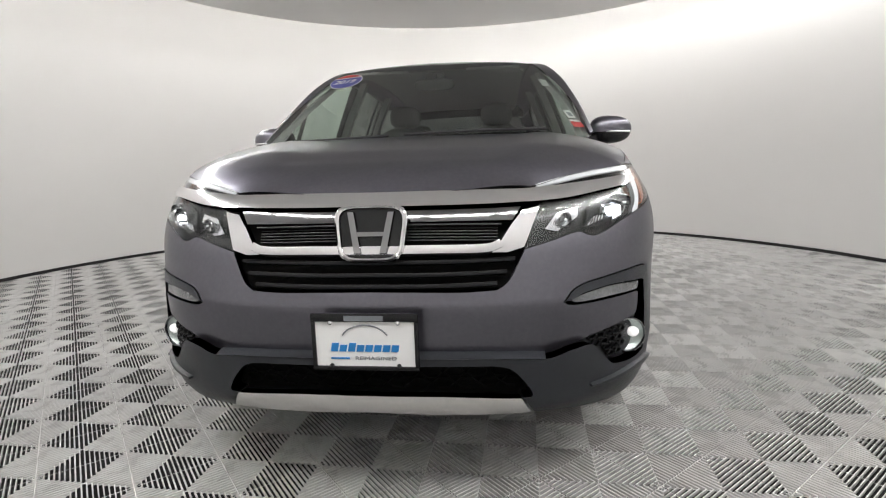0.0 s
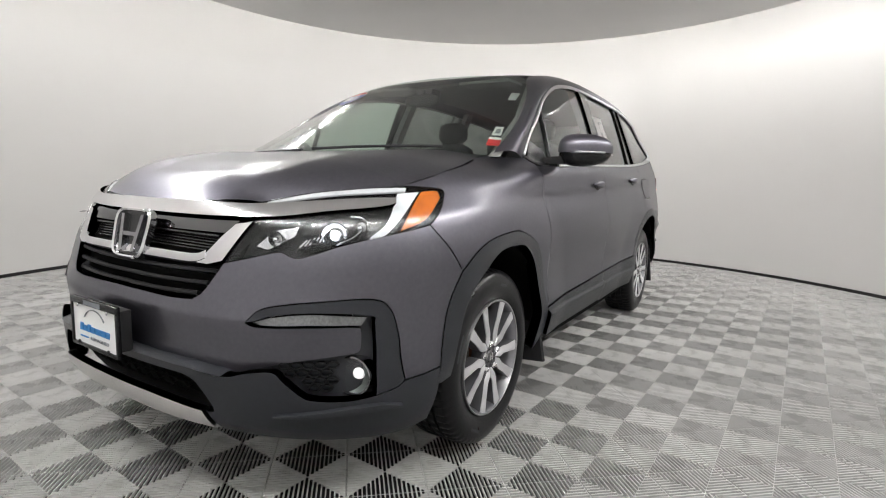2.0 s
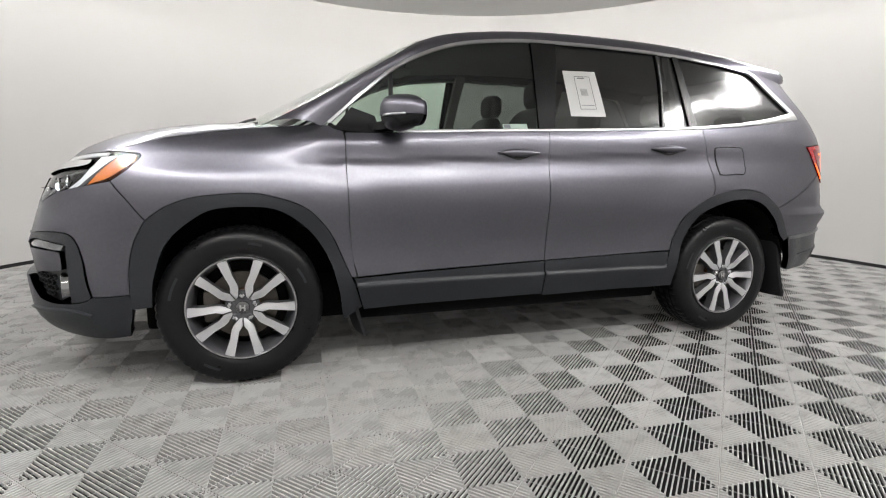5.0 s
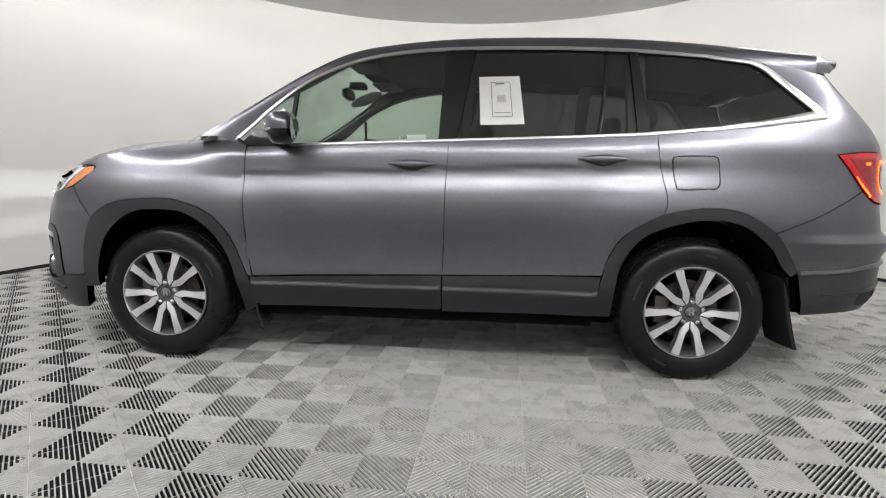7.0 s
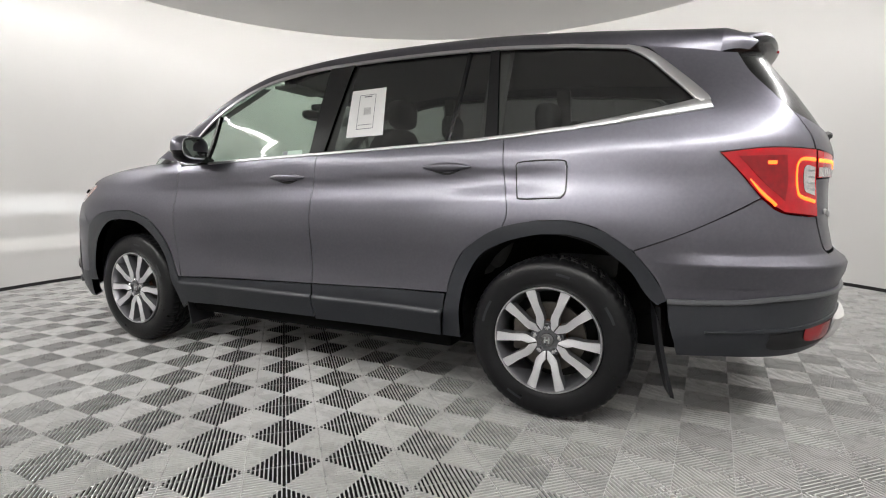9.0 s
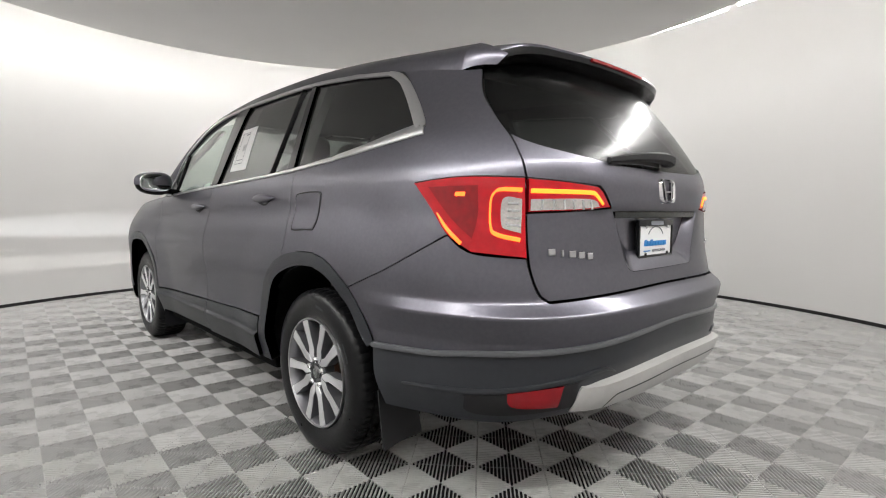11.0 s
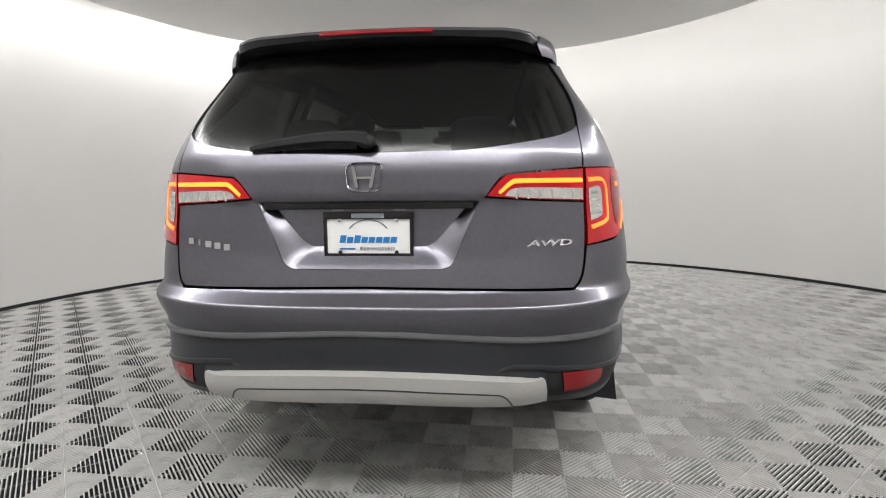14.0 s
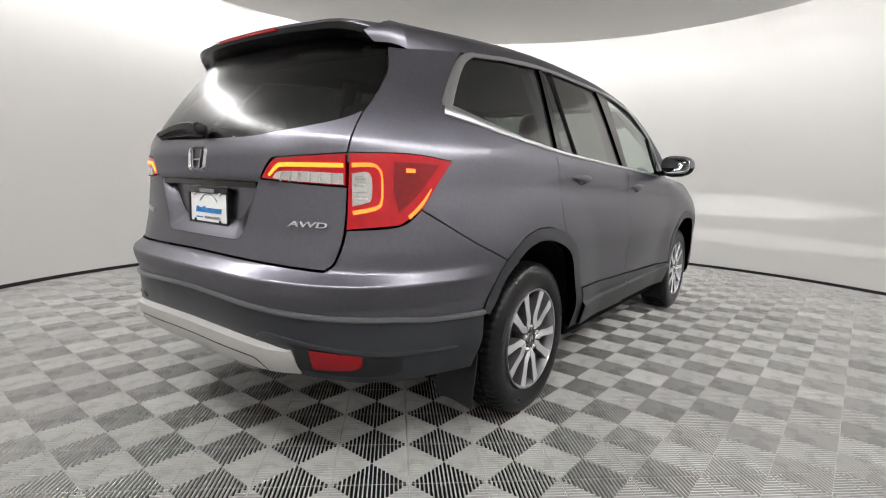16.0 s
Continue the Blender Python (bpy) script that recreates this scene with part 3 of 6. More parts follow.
half = np.vstack([curve(FRONT, 8), curve(LAMPTOP, 6)[1:], [hood_edge(y) for y in np.linspace(-1.98, -1.24, 16)],
                  curve([(0.80, -1.26), (0.70, -1.40), (0.4, -1.50), (0.0, -1.54)], 6)])
full = np.vstack([half, half[::-1][1:-1] * (-1, 1)])
panel("hood", full, hood, PAINT, car, step=0.025, flip=1, thick=0.007)
panel("cowl", np.array([(-0.78, -1.53), (0.78, -1.53), (0.82, -1.28), (-0.82, -1.28)]), lambda x, y: hood(x, y) - (0, 0, 0.022), MATTE, car, "black plastic cowl under the windscreen", step=0.05)
re = [(0.60, y) for y in np.linspace(-0.42, 1.86, 12)]
half = np.vstack([curve([(0.0, -0.605), (0.35, -0.575), (0.56, -0.50), (0.60, -0.42)], 6), re, [(0.0, 1.90)]])
panel("roof", np.vstack([half, half[::-1][1:-1] * (-1, 1)]), roof, PAINT, car, step=0.06, flip=1, thick=0.03)
half = curve([(0.0, 1.17), (0.3, 1.17), (0.6, 1.175), (0.79, 1.19), (0.832, 1.235), (0.832, 1.30), (0.803, 1.385), (0.742, 1.52), (0.682, 1.63), (0.62, 1.69), (0.52, 1.714), (0.30, 1.722), (0.0, 1.726)], 6)
windscreen = panel("windscreen", np.vstack([half, half[::-1][1:-1] * (-1, 1)]), screen, SCREEN, car, "clear windscreen", step=0.06, thick=0.005, flip=1)
windscreen.visible_shadow = False

for side in (1, -1):
    # roof rail and pillar from the cowl to the tail
    top = [screen(0.838, 1.215), screen(0.806, 1.385), screen(0.732, 1.545), screen(0.63, 1.69), roof(0.592, -0.30), roof(0.592, 0.1), roof(0.592, 0.55),
           roof(0.592, 1.0), roof(0.592, 1.45), roof(0.588, 1.95) + np.array([0, 0, 0.012])]
    low = [shell(*sy(y, z)) for y, z in ((-1.13, 1.20), (-0.95, 1.36), (-0.70, 1.548), (-0.44, 1.652), (-0.2, 1.69), (0.1, 1.712), (0.55, 1.714), (0.97, 1.70), (1.42, 1.662), (1.93, 1.597))]
    a, b = curve(top, 7), curve(low, 7)
    rows = []
    for f in np.linspace(0, 1, 9):
        m = a + (b - a) * f
        m = m + np.array([0.7, 0, 0.7]) * 0.030 * math.sin(math.pi * f)
        rows.append(m)
    V = np.stack(rows, 1)
    bm = bmesh.new()
    g = [[bm.verts.new((p[0] * side, p[1], p[2])) for p in r] for r in V]
    for i in range(len(g) - 1):
        for j in range(len(g[0]) - 1):
            bm.faces.new((g[i][j], g[i][j + 1], g[i + 1][j + 1], g[i + 1][j]))
    part("roof_pillar", bm, PAINT, car)
    # painted cheek from the roof side to the tip of the spoiler
    t0 = roof(0.575, 2.075) - (0, 0, 0.034)
    t1 = t0 + (0.022, -0.035, -0.036)
    ends = np.array([t0 + (t1 - t0) * f for f in np.linspace(0, 1, 9)])
    rows = [V[-1] * (1 - f) + ends * f + np.array([0.010, 0, 0.006]) * math.sin(math.pi * f) for f in np.linspace(0, 1, 8)]
    bm = bmesh.new()
    g = [[bm.verts.new((p[0] * side, p[1], p[2])) for p in r] for r in rows]
    for i in range(len(g) - 1):
        for j in range(len(g[0]) - 1):
            bm.faces.new((g[i][j], g[i][j + 1], g[i + 1][j + 1], g[i + 1][j]))
    bm.faces.new(g[-1])
    part("spoiler_cheek", bm, PAINT, car)

    # fender
    o = loop(sides([(-2.03, 1.066), (-1.9, 1.10), (-1.8, 1.125), (-1.5, 1.178), (-1.2, 1.205), (-1.07, 1.205)]), sides([(-1.07, 1.205), (-1.035, 1.16), (-1.032, 1.0), (-1.025, 0.74), (-1.012, 0.6), (-0.994, 0.488)]),
             sides(ARCH_F[::-1]), sides([(-1.872, 0.782), (-1.93, 0.858), (-1.998, 0.943)]), sides([(-1.998, 0.943), (-1.935, 0.99), (-1.895, 1.03), (-1.885, 1.05), (-1.91, 1.06), (-2.03, 1.066)]))
    panel("fender", o, shell, PAINT, car, side=side, step=0.03)
    # doors
    o = loop(sides(BELT[:3] + [(0.045, 1.217)]), sides([(0.045, 1.217), (0.032, 1.0), (0.028, 0.71), (0.022, 0.525)]), sides([(0.022, 0.525), (-0.55, 0.507), (-0.99, 0.49)]),
             sides([(-0.99, 0.49), (-1.015, 0.6), (-1.025, 0.74), (-1.032, 1.0), (-1.03, 1.172)]))
    fdoor = panel("front_door", o, shell, PAINT, car, side=side, step=0.021)
    o = loop(sides([(0.045, 1.217), (0.45, 1.233), (1.08, 1.264)]), sides([(1.08, 1.264), (1.092, 1.12), (1.125, 0.94), (1.11, 0.868)]), sides([(1.11, 0.868)] + ARCH_R[2::-1]),
             sides([(0.836, 0.55), (0.4, 0.535), (0.022, 0.525)]), sides([(0.022, 0.525), (0.028, 0.71), (0.032, 1.0), (0.045, 1.217)]))
    rdoor = panel("rear_door", o, shell, PAINT, car, side=side, step=0.021)
    # rear quarter with its pillar
    o = loop(sides([(1.08, 1.264), (1.53, 1.318), (1.905, 1.378)]), sides([(1.905, 1.378), (1.68, 1.61), (1.60, 1.645)]), sides([(1.60, 1.645), (1.75, 1.627), (1.95, 1.597)]),
             [rx(0.630, 1.597), rx(0.680, 1.50), rx(0.709, 1.40), rx(0.713, 1.32), rx(0.722, 1.187)], [rx(0.722, 1.187), sy(2.11, 1.19), sy(1.94, 1.174)],
             sides([(1.94, 1.174), (2.013, 1.094), (2.088, 1.0)]), sides([(2.088, 1.0), (1.88, 0.885), (1.652, 0.788)]), sides([ARCH_R[-1]] + ARCH_R[-2:2:-1] + [(1.11, 0.868)]),
             sides([(1.11, 0.868), (1.125, 0.94), (1.092, 1.12), (1.08, 1.264)]))
    quarter = panel("rear_quarter", o, shell, PAINT, car, side=side, step=0.035)
    f = loop(sides([(1.15, 1.135), (1.17, 1.15), (1.34, 1.155), (1.372, 1.13)]), sides([(1.372, 1.13), (1.375, 1.03), (1.355, 0.995)]), sides([(1.355, 0.995), (1.19, 0.99), (1.165, 1.01), (1.15, 1.135)]), n=6)
    if side > 0:
        ribbon("fuel_flap_seam", np.vstack([f, f[:1]]), 0.006, 0.0012, shell, GLOSS, quarter, side=side, smooth_path=False)
        panel("fuel_flap", inset(f, 0.004), shell, PAINT, quarter, side=side, step=0.03, lift=0.0022, thick=0.003)
    # wheel arch trims, in black plastic
    outer = sides(ARCH_F + [(-0.988, 0.41), (-0.965, 0.335)])
    inner = sides([(-1.055, 0.27), (-1.076, 0.41), (-1.12, 0.575), (-1.21, 0.72), (-1.33, 0.81), (-1.44, 0.832), (-1.60, 0.825), (-1.70, 0.775), (-1.80, 0.68), (-1.855, 0.54), (-1.875, 0.40)])
    o = loop(sides([(-1.955, 0.462), (-1.947, 0.59), (-1.918, 0.70), (-1.872, 0.782)]), outer, [outer[-1], inner[0]], inner, [inner[-1], sy(-1.955, 0.40), sy(-1.955, 0.462)])
    panel("front_wheel_arch_trim", o, shell, CLAD, car, "black plastic wheel arch trim", side=side, step=0.03, lift=0.0025, thick=0.05)
    outer = sides([(0.797, 0.33), (0.815, 0.45)] + ARCH_R + [(1.741, 0.677), (1.786, 0.594)])
    inner = sides([(1.748, 0.572), (1.700, 0.620), (1.621, 0.728), (1.476, 0.824), (1.271, 0.839), (1.043, 0.764), (0.939, 0.632), (0.903, 0.491), (0.895, 0.33)])
    o = loop(outer, [outer[-1], inner[0]], inner, [inner[-1], outer[0]])
    panel("rear_wheel_arch_trim", o, shell, CLAD, car, "black plastic wheel arch trim", side=side, step=0.03, lift=0.0025, thick=0.05)
    # sill mouldings, one to each door
    for nm, y0, y2, y1, y3, za, zb in (("front_sill_moulding", -1.008, -0.962, 0.020, 0.020, 0.486, 0.523), ("rear_sill_moulding", 0.024, 0.024, 0.828, 0.80, 0.523, 0.546)):
        panel(nm, loop(sides([(y0, za), ((y0 + y1) / 2, (za + zb) / 2), (y1, zb)]), sides([(y1, zb), (y3, 0.335)]), sides([(y3, 0.335), (y2, 0.325)]), sides([(y2, 0.325), (y0, za)])),
                   lambda s, z: shell(s, z) + np.stack([0.018 * ease(z, 0.468, 0.452), 0 * np.asarray(z), 0 * np.asarray(z)], -1), CLAD, car, "black plastic door sill moulding", side=side, step=0.016, lift=0.004, thick=0.03)
    # window frames and panes
    ribbon("window_chrome_top", sides(CHTOP), (0.018, 0.018, 0.018, 0.018), 0.006, shell, SATIN, car, "satin metal window trim", side=side)
    ribbon("window_chrome_rear", sides([(1.57, 1.642), (1.64, 1.612), (1.70, 1.565), (1.80, 1.468), (1.872, 1.392), (1.885, 1.375)]), (0.02, 0.040, 0.050, 0.055, 0.056, 0.040), 0.008, shell, SATIN, car, "satin metal window trim", side=side)
    ribbon("window_chrome_low", sides(CHLOW), (0.050, 0.022, 0.014, 0.013, 0.013), 0.007, shell, SATIN, car, "satin metal window trim", side=side)
    ribbon("window_chrome_low", sides([(-0.80, 1.186), (-0.95, 1.182), (-1.06, 1.192), (-1.10, 1.212)]), 0.018, 0.006, shell, GLOSS, car, side=side)
    for nm, o in (("b_pillar_cover", sides([(-0.015, 1.214), (0.082, 1.22), (0.168, 1.703), (0.005, 1.699)])), ("c_pillar_cover", sides([(0.985, 1.258), (1.05, 1.266), (1.00, 1.69), (0.955, 1.69)]))):
        panel(nm, np.array(o), shell, GLOSS, car, "gloss black pillar cover", side=side, step=0.04, lift=0.001)
    ribbon("window_divider", sides([(0.795, 1.258), (0.83, 1.50), (0.845, 1.70)]), 0.014, 0.001, shell, GLOSS, rdoor, side=side, sink=0.02)
    ribbon("window_divider", sides([(-0.83, 1.19), (-0.80, 1.32), (-0.79, 1.475)]), 0.02, 0.001, shell, GLOSS, fdoor, side=side, sink=0.02)
    panel("mirror_sail", np.array(sides([(-1.075, 1.2), (-0.86, 1.188), (-0.88, 1.26), (-0.99, 1.30)])), shell, GLOSS, fdoor, side=side, step=0.04, lift=-0.004)
    for nm, runs, mt, pr in (
            ("front_side_window", ([(-1.06, 1.20), (-0.9, 1.18), (-0.5, 1.195), (-0.01, 1.21)], [(-0.01, 1.21), (0.008, 1.70)], [(0.008, 1.70), (-0.2, 1.688), (-0.47, 1.637), (-0.72, 1.53), (-0.93, 1.37), (-1.06, 1.20)]), PANE, fdoor),
            ("rear_side_window", ([(0.08, 1.217), (0.5, 1.235), (0.99, 1.258)], [(0.99, 1.258), (0.96, 1.695)], [(0.96, 1.695), (0.55, 1.712), (0.165, 1.71)], [(0.165, 1.71), (0.08, 1.217)]), PRIVACY, rdoor),
            ("quarter_window", ([(1.045, 1.265), (1.53, 1.31), (1.88, 1.37)], [(1.88, 1.37), (1.66, 1.6), (1.60, 1.637)], [(1.60, 1.637), (1.4, 1.66), (0.995, 1.695)], [(0.995, 1.695), (1.045, 1.265)]), PRIVACY, quarter)):
        w = panel(nm, loop(*[sides(r) for r in runs]), shell, mt, pr, "green tinted side window" if mt is PANE else "dark privacy glass", side=side, step=0.06, lift=-0.012, thick=0.004, gap=0)
        w.visible_shadow = False
    # door handles: a lozenge bar over a flat black patch for the cup's shade
    for dr, y0, y1, zc in ((fdoor, -0.265, -0.02, 1.094), (rdoor, 0.69, 0.94, 1.134)):
        yc, hl = (y0 + y1) / 2, (y1 - y0) / 2
        xs = float(half_width(yc, zc))
        bm = pill((xs + 0.018, yc, zc), (0.016, hl, 0.021), 2.2, shape=lambda q, hl=hl: q * (1, 1, 1 - 0.55 * (q[1] / hl) ** 2) + np.array([-0.012 * (q[1] / hl) ** 2, 0, 0]))
        part("door_handle", flipped(bm, side), PAINT, dr, "body-coloured pull handle")
        cup = loop(sides([(yc - hl * 0.8, zc - 0.012), (yc, zc - 0.038), (yc + hl * 0.7, zc - 0.012)]), sides([(yc + hl * 0.7, zc - 0.012), (yc, zc + 0.018), (yc - hl * 0.8, zc - 0.012)]))
        panel("handle_cup", cup, shell, MATTE, dr, side=side, lift=0.001, thick=0.002, step=0.03)
    # wing mirror
    mir = empty("wing_mirror", car)
    bm = pill((1.055, -0.79, 1.262), (0.125, 0.075, 0.078), 2.8, shape=lambda q: q * (1, 1 - 0.25 * (q[0] / 0.125), 1 - 0.12 * (q[0] / 0.125)) + np.array([0, 0.02 * (q[0] / 0.125) ** 2 + 0.03 * q[0] / 0.125, 0]))
    bmesh.ops.bisect_plane(bm, geom=bm.verts[:] + bm.edges[:] + bm.faces[:], plane_co=(0, 0, 1.246), plane_no=(0, 0, 1), clear_inner=True)
    part("mirror_cap", flipped(bm, side), PAINT, mir)
    bm = pill((1.055, -0.79, 1.262), (0.122, 0.072, 0.082), 2.6, shape=lambda q: q * (1, 1 - 0.25 * (q[0] / 0.125), 1 - 0.12 * (q[0] / 0.125)) + np.array([0, 0.02 * (q[0] / 0.125) ** 2 + 0.03 * q[0] / 0.125, 0]))
    bmesh.ops.bisect_plane(bm, geom=bm.verts[:] + bm.edges[:] + bm.faces[:], plane_co=(0, 0, 1.250), plane_no=(0, 0, -1), clear_inner=True)
    part("mirror_base", flipped(bm, side), GLOSS, mir)
    part("mirror_arm", flipped(loft([[(0.86, -0.93, 1.185), (0.86, -0.80, 1.185), (0.86, -0.80, 1.215), (0.86, -0.93, 1.215)], [(0.97, -0.85, 1.19), (0.97, -0.77, 1.19), (0.97, -0.77, 1.23), (0.97, -0.85, 1.23)]]), side), GLOSS, mir)
    part("mirror_trim", flipped(tube([(0.945, -0.845, 1.247), (1.0, -0.868, 1.247), (1.08, -0.858, 1.247), (1.16, -0.80, 1.247)], 0.005, 8), side), SATIN, mir, "satin strip round the mirror")
    bm = pill((1.052, -0.722, 1.262), (0.105, 0.004, 0.062), 3.0)
    bmesh.ops.rotate(bm, verts=bm.verts, cent=(1.052, -0.722, 1.262), matrix=Matrix.Rotation(radians(13), 3, "Z"))
    part("mirror_glass", flipped(bm, side), MIRROR, mir, "mirror glass")

# ---- nose ----
HL_TOP = [fx(0.495, 1.0), fx(0.635, 1.035), fx(0.75, 1.052), sy(-2.03, 1.066)]
HL_OUT = [sy(-2.03, 1.066), sy(-1.91, 1.060), sy(-1.885, 1.05), sy(-1.895, 1.03), sy(-1.935, 0.99), sy(-1.998, 0.943)]
HL_LOW = [sy(-1.998, 0.943), fx(0.845, 0.896), fx(0.757, 0.858), fx(0.722, 0.846), fx(0.695, 0.848), fx(0.655, 0.860), fx(0.57, 0.838), fx(0.485, 0.817)]
GR_SIDE = [fx(0.485, 0.817), fx(0.472, 0.79), fx(0.437, 0.728), fx(0.402, 0.703)]
GR_LOW = [fx(0.402, 0.703), fx(0.30, 0.699), fx(0.18, 0.701), (0.0, 0.703)]
BEZEL = [(0.575, 0.652), (0.627, 0.697), (0.776, 0.719), (0.945, 0.723), (1.012, 0.684), (1.046, 0.61), (1.060, 0.53), (1.078, 0.452)]
BAYLOW = [(1.078, 0.452), (1.05, 0.434), (0.985, 0.420)]
half = loop(HL_LOW, GR_SIDE, GR_LOW)
CLADTOP = [(0.0, 0.508), fx(0.16, 0.506), fx(0.40, 0.50), fx(0.551, 0.488), fx(0.63, 0.506)]
UP = [fx(0.63, 0.506), (0.724, 0.534), (0.85, 0.550), (0.905, 0.556), (0.924, 0.568), (0.929, 0.60), (0.928, 0.628), (0.910, 0.642), (0.78, 0.645), (0.62, 0.642), (0.575, 0.652)]
run = np.vstack([curve([(0.0, 0.703), fx(0.18, 0.701), fx(0.30, 0.699), fx(0.402, 0.703)], 8), curve(GR_SIDE[::-1], 8)[1:], curve(HL_LOW[::-1], 8)[1:],
                 curve(sides([(-1.998, 0.943), (-1.93, 0.858), (-1.872, 0.782)]), 8)[1:], curve(sides([(-1.872, 0.782), (-1.918, 0.70), (-1.947, 0.59), (-1.955, 0.462)]), 6)[1:],
                 curve([sy(-1.955, 0.462), sy(-2.03, 0.456), (1.078, 0.452)], 6)[1:], curve(BEZEL[::-1], 8)[1:], curve(UP[::-1], 5)[1:], curve(CLADTOP[::-1], 8)[1:]])


def nose(s, z):
    """The nose with the number plate's flat band set back under the crease."""
    p = shell(s, z)
    k = np.clip((0.658 - z) / 0.16, 0, 1) * (1 - ease(np.abs(s), 0.80, 1.14))
    return p + np.stack([0 * k, 0.040 * k, 0 * k], -1)


bumper = panel("front_bumper", np.vstack([run, run[::-1][1:-1] * (-1, 1)]), nose, PAINT, car, step=0.018, thick=0.02)
# lower bumper in black plastic, with the intake and lamp bays cut out
low = np.vstack([curve(CLADTOP, 8), curve([fx(0.63, 0.506), (0.680, 0.513), (0.720, 0.480), (0.765, 0.440), (0.80, 0.424), (0.90, 0.414), (0.985, 0.420), (1.05, 0.434), (1.078, 0.452)], 8)[1:],
                 curve([(1.078, 0.452), sy(-2.03, 0.456), sy(-1.955, 0.462)], 6)[1:], curve(sides([(-1.955, 0.462), (-1.955, 0.36), (-1.97, 0.27)]), 4)[1:],
                 curve([sy(-1.97, 0.27), sy(-2.1, 0.255), fx(0.75, 0.275), fx(0.51, 0.300)], 6)[1:],
                 curve([fx(0.51, 0.300), fx(0.475, 0.365)], 3)[1:], curve([fx(0.475, 0.365), fx(0.505, 0.372), fx(0.47, 0.43), fx(0.42, 0.468), fx(0.3, 0.476), (0.0, 0.478)], 8)[1:]])
lower = panel("lower_bumper", np.vstack([low, low[::-1][1:-1] * (-1, 1)]), shell, CLAD, car, "black plastic lower bumper", step=0.03, lift=0.002, thick=0.05)
led = np.array(curve(CLADTOP[:4], 10))
led = np.vstack([led[::-1] * (-1, 1), led[1:]])
rows = [[tuple(q) for q in (shell(u, v) + np.array([0, -0.006, 0.0]), shell(u, v) + np.array([0, 0.02, 0.008]), nose(u, v + 0.01) + np.array([0, 0.02, 0]))] for u, v in led]
bm = bmesh.new()
g = [[bm.verts.new(q) for q in r] for r in rows]
for r0, r1 in zip(g[:-1], g[1:]):
    for i in range(2):
        bm.faces.new((r0[i], r1[i], r1[i + 1], r0[i + 1]))
part("bumper_ledge", bm, CLAD, lower)
back = np.vstack([curve([(0.0, 0.50), fx(0.30, 0.498), fx(0.58, 0.49), fx(0.58, 0.29), fx(0.3, 0.29), (0.0, 0.29)], 6)])
panel("intake_back", np.vstack([back, back[::-1][1:-1] * (-1, 1)]), lambda s, z: shell(s, z) + (0, 0.075, 0), DARK, lower, step=0.06)
skid = np.vstack([curve([(0.0, 0.386), fx(0.25, 0.384), fx(0.472, 0.368)], 6), curve([fx(0.472, 0.368), fx(0.503, 0.306)], 4)[1:], curve([fx(0.503, 0.306), fx(0.36, 0.31), fx(0.18, 0.316), (0.0, 0.322)], 6)[1:]])
panel("front_skid_plate", np.vstack([skid, skid[::-1][1:-1] * (-1, 1)]), lambda s, z: shell(s, z) - (0, 0.012, 0), SILVER, car, "silver skid plate", step=0.03, thick=0.03)
# honeycomb of the lower intake
for i in range(-6, 7):
    for j in range(2):
        c = (i + 0.5 * j) * 0.074
        if abs(c) > 0.46 - 0.03 * j:
            continue
        z0 = 0.398 + 0.036 * j
        h = np.array([(c + 0.036 * math.cos(a), z0 + 0.017 * math.sin(a)) for a in (math.pi * k / 3 for k in range(7))])
        ribbon("mesh_cell", [fx(float(x), float(z)) for x, z in h], 0.005, 0.006, lambda s, z: shell(s, z) + (0, 0.06, 0), DARK, lower, smooth_path=False)

# grille
grille = empty("grille", car)
gb = np.vstack([curve([(0.0, 0.99), fx(0.40, 0.985), fx(0.50, 0.96)], 6), curve([fx(0.50, 0.96), fx(0.50, 0.82), fx(0.45, 0.72), fx(0.40, 0.695), (0.0, 0.695)], 6)[1:]])
panel("grille_back", np.vstack([gb, gb[::-1][1:-1] * (-1, 1)]), lambda s, z: shell(s, z) + (0, 0.05, 0), DARK, grille, step=0.05)


def mirrored(half_run):
    h = np.array(half_run, float)
    return np.vstack([h[::-1] * (-1, 1), h[1:]])


up = np.vstack([curve([(0.0, 0.992), fx(0.20, 0.993), fx(0.40, 0.993), fx(0.49, 0.993), fx(0.64, 1.004), fx(0.80, 1.020), (0.956, 1.024)], 6),
                curve([(0.956, 1.024), (0.938, 0.998), fx(0.743, 0.976), fx(0.63, 0.958), fx(0.533, 0.951), fx(0.45, 0.949), fx(0.37, 0.947), fx(0.2, 0.946), (0.0, 0.946)], 6)[1:]])
panel("grille_top_bar", np.vstack([up, up[::-1][1:-1] * (-1, 1)]), shell, BARCHR, grille, "wide chrome bar reaching into the headlamps", step=0.02, lift=0.012, thick=0.03)
panel("grille_mirror_band", np.vstack([mirrored([(0.0, 0.950), fx(0.2, 0.950), fx(0.37, 0.950), fx(0.475, 0.945)]), mirrored([(0.0, 0.905), fx(0.2, 0.903), fx(0.40, 0.902), fx(0.448, 0.902)])[::-1]]),
      lambda s, z: shell(s, z) + (0, 0.004, 0), DCHROME, grille, "polished dark band behind the badge", step=0.02)
ribbon("grille_slat", mirrored([(0.0, 0.895), fx(0.2, 0.894), fx(0.41, 0.89)]), 0.006, 0.006, lambda s, z: shell(s, z) + (0, 0.016, 0), GLOSS, grille)
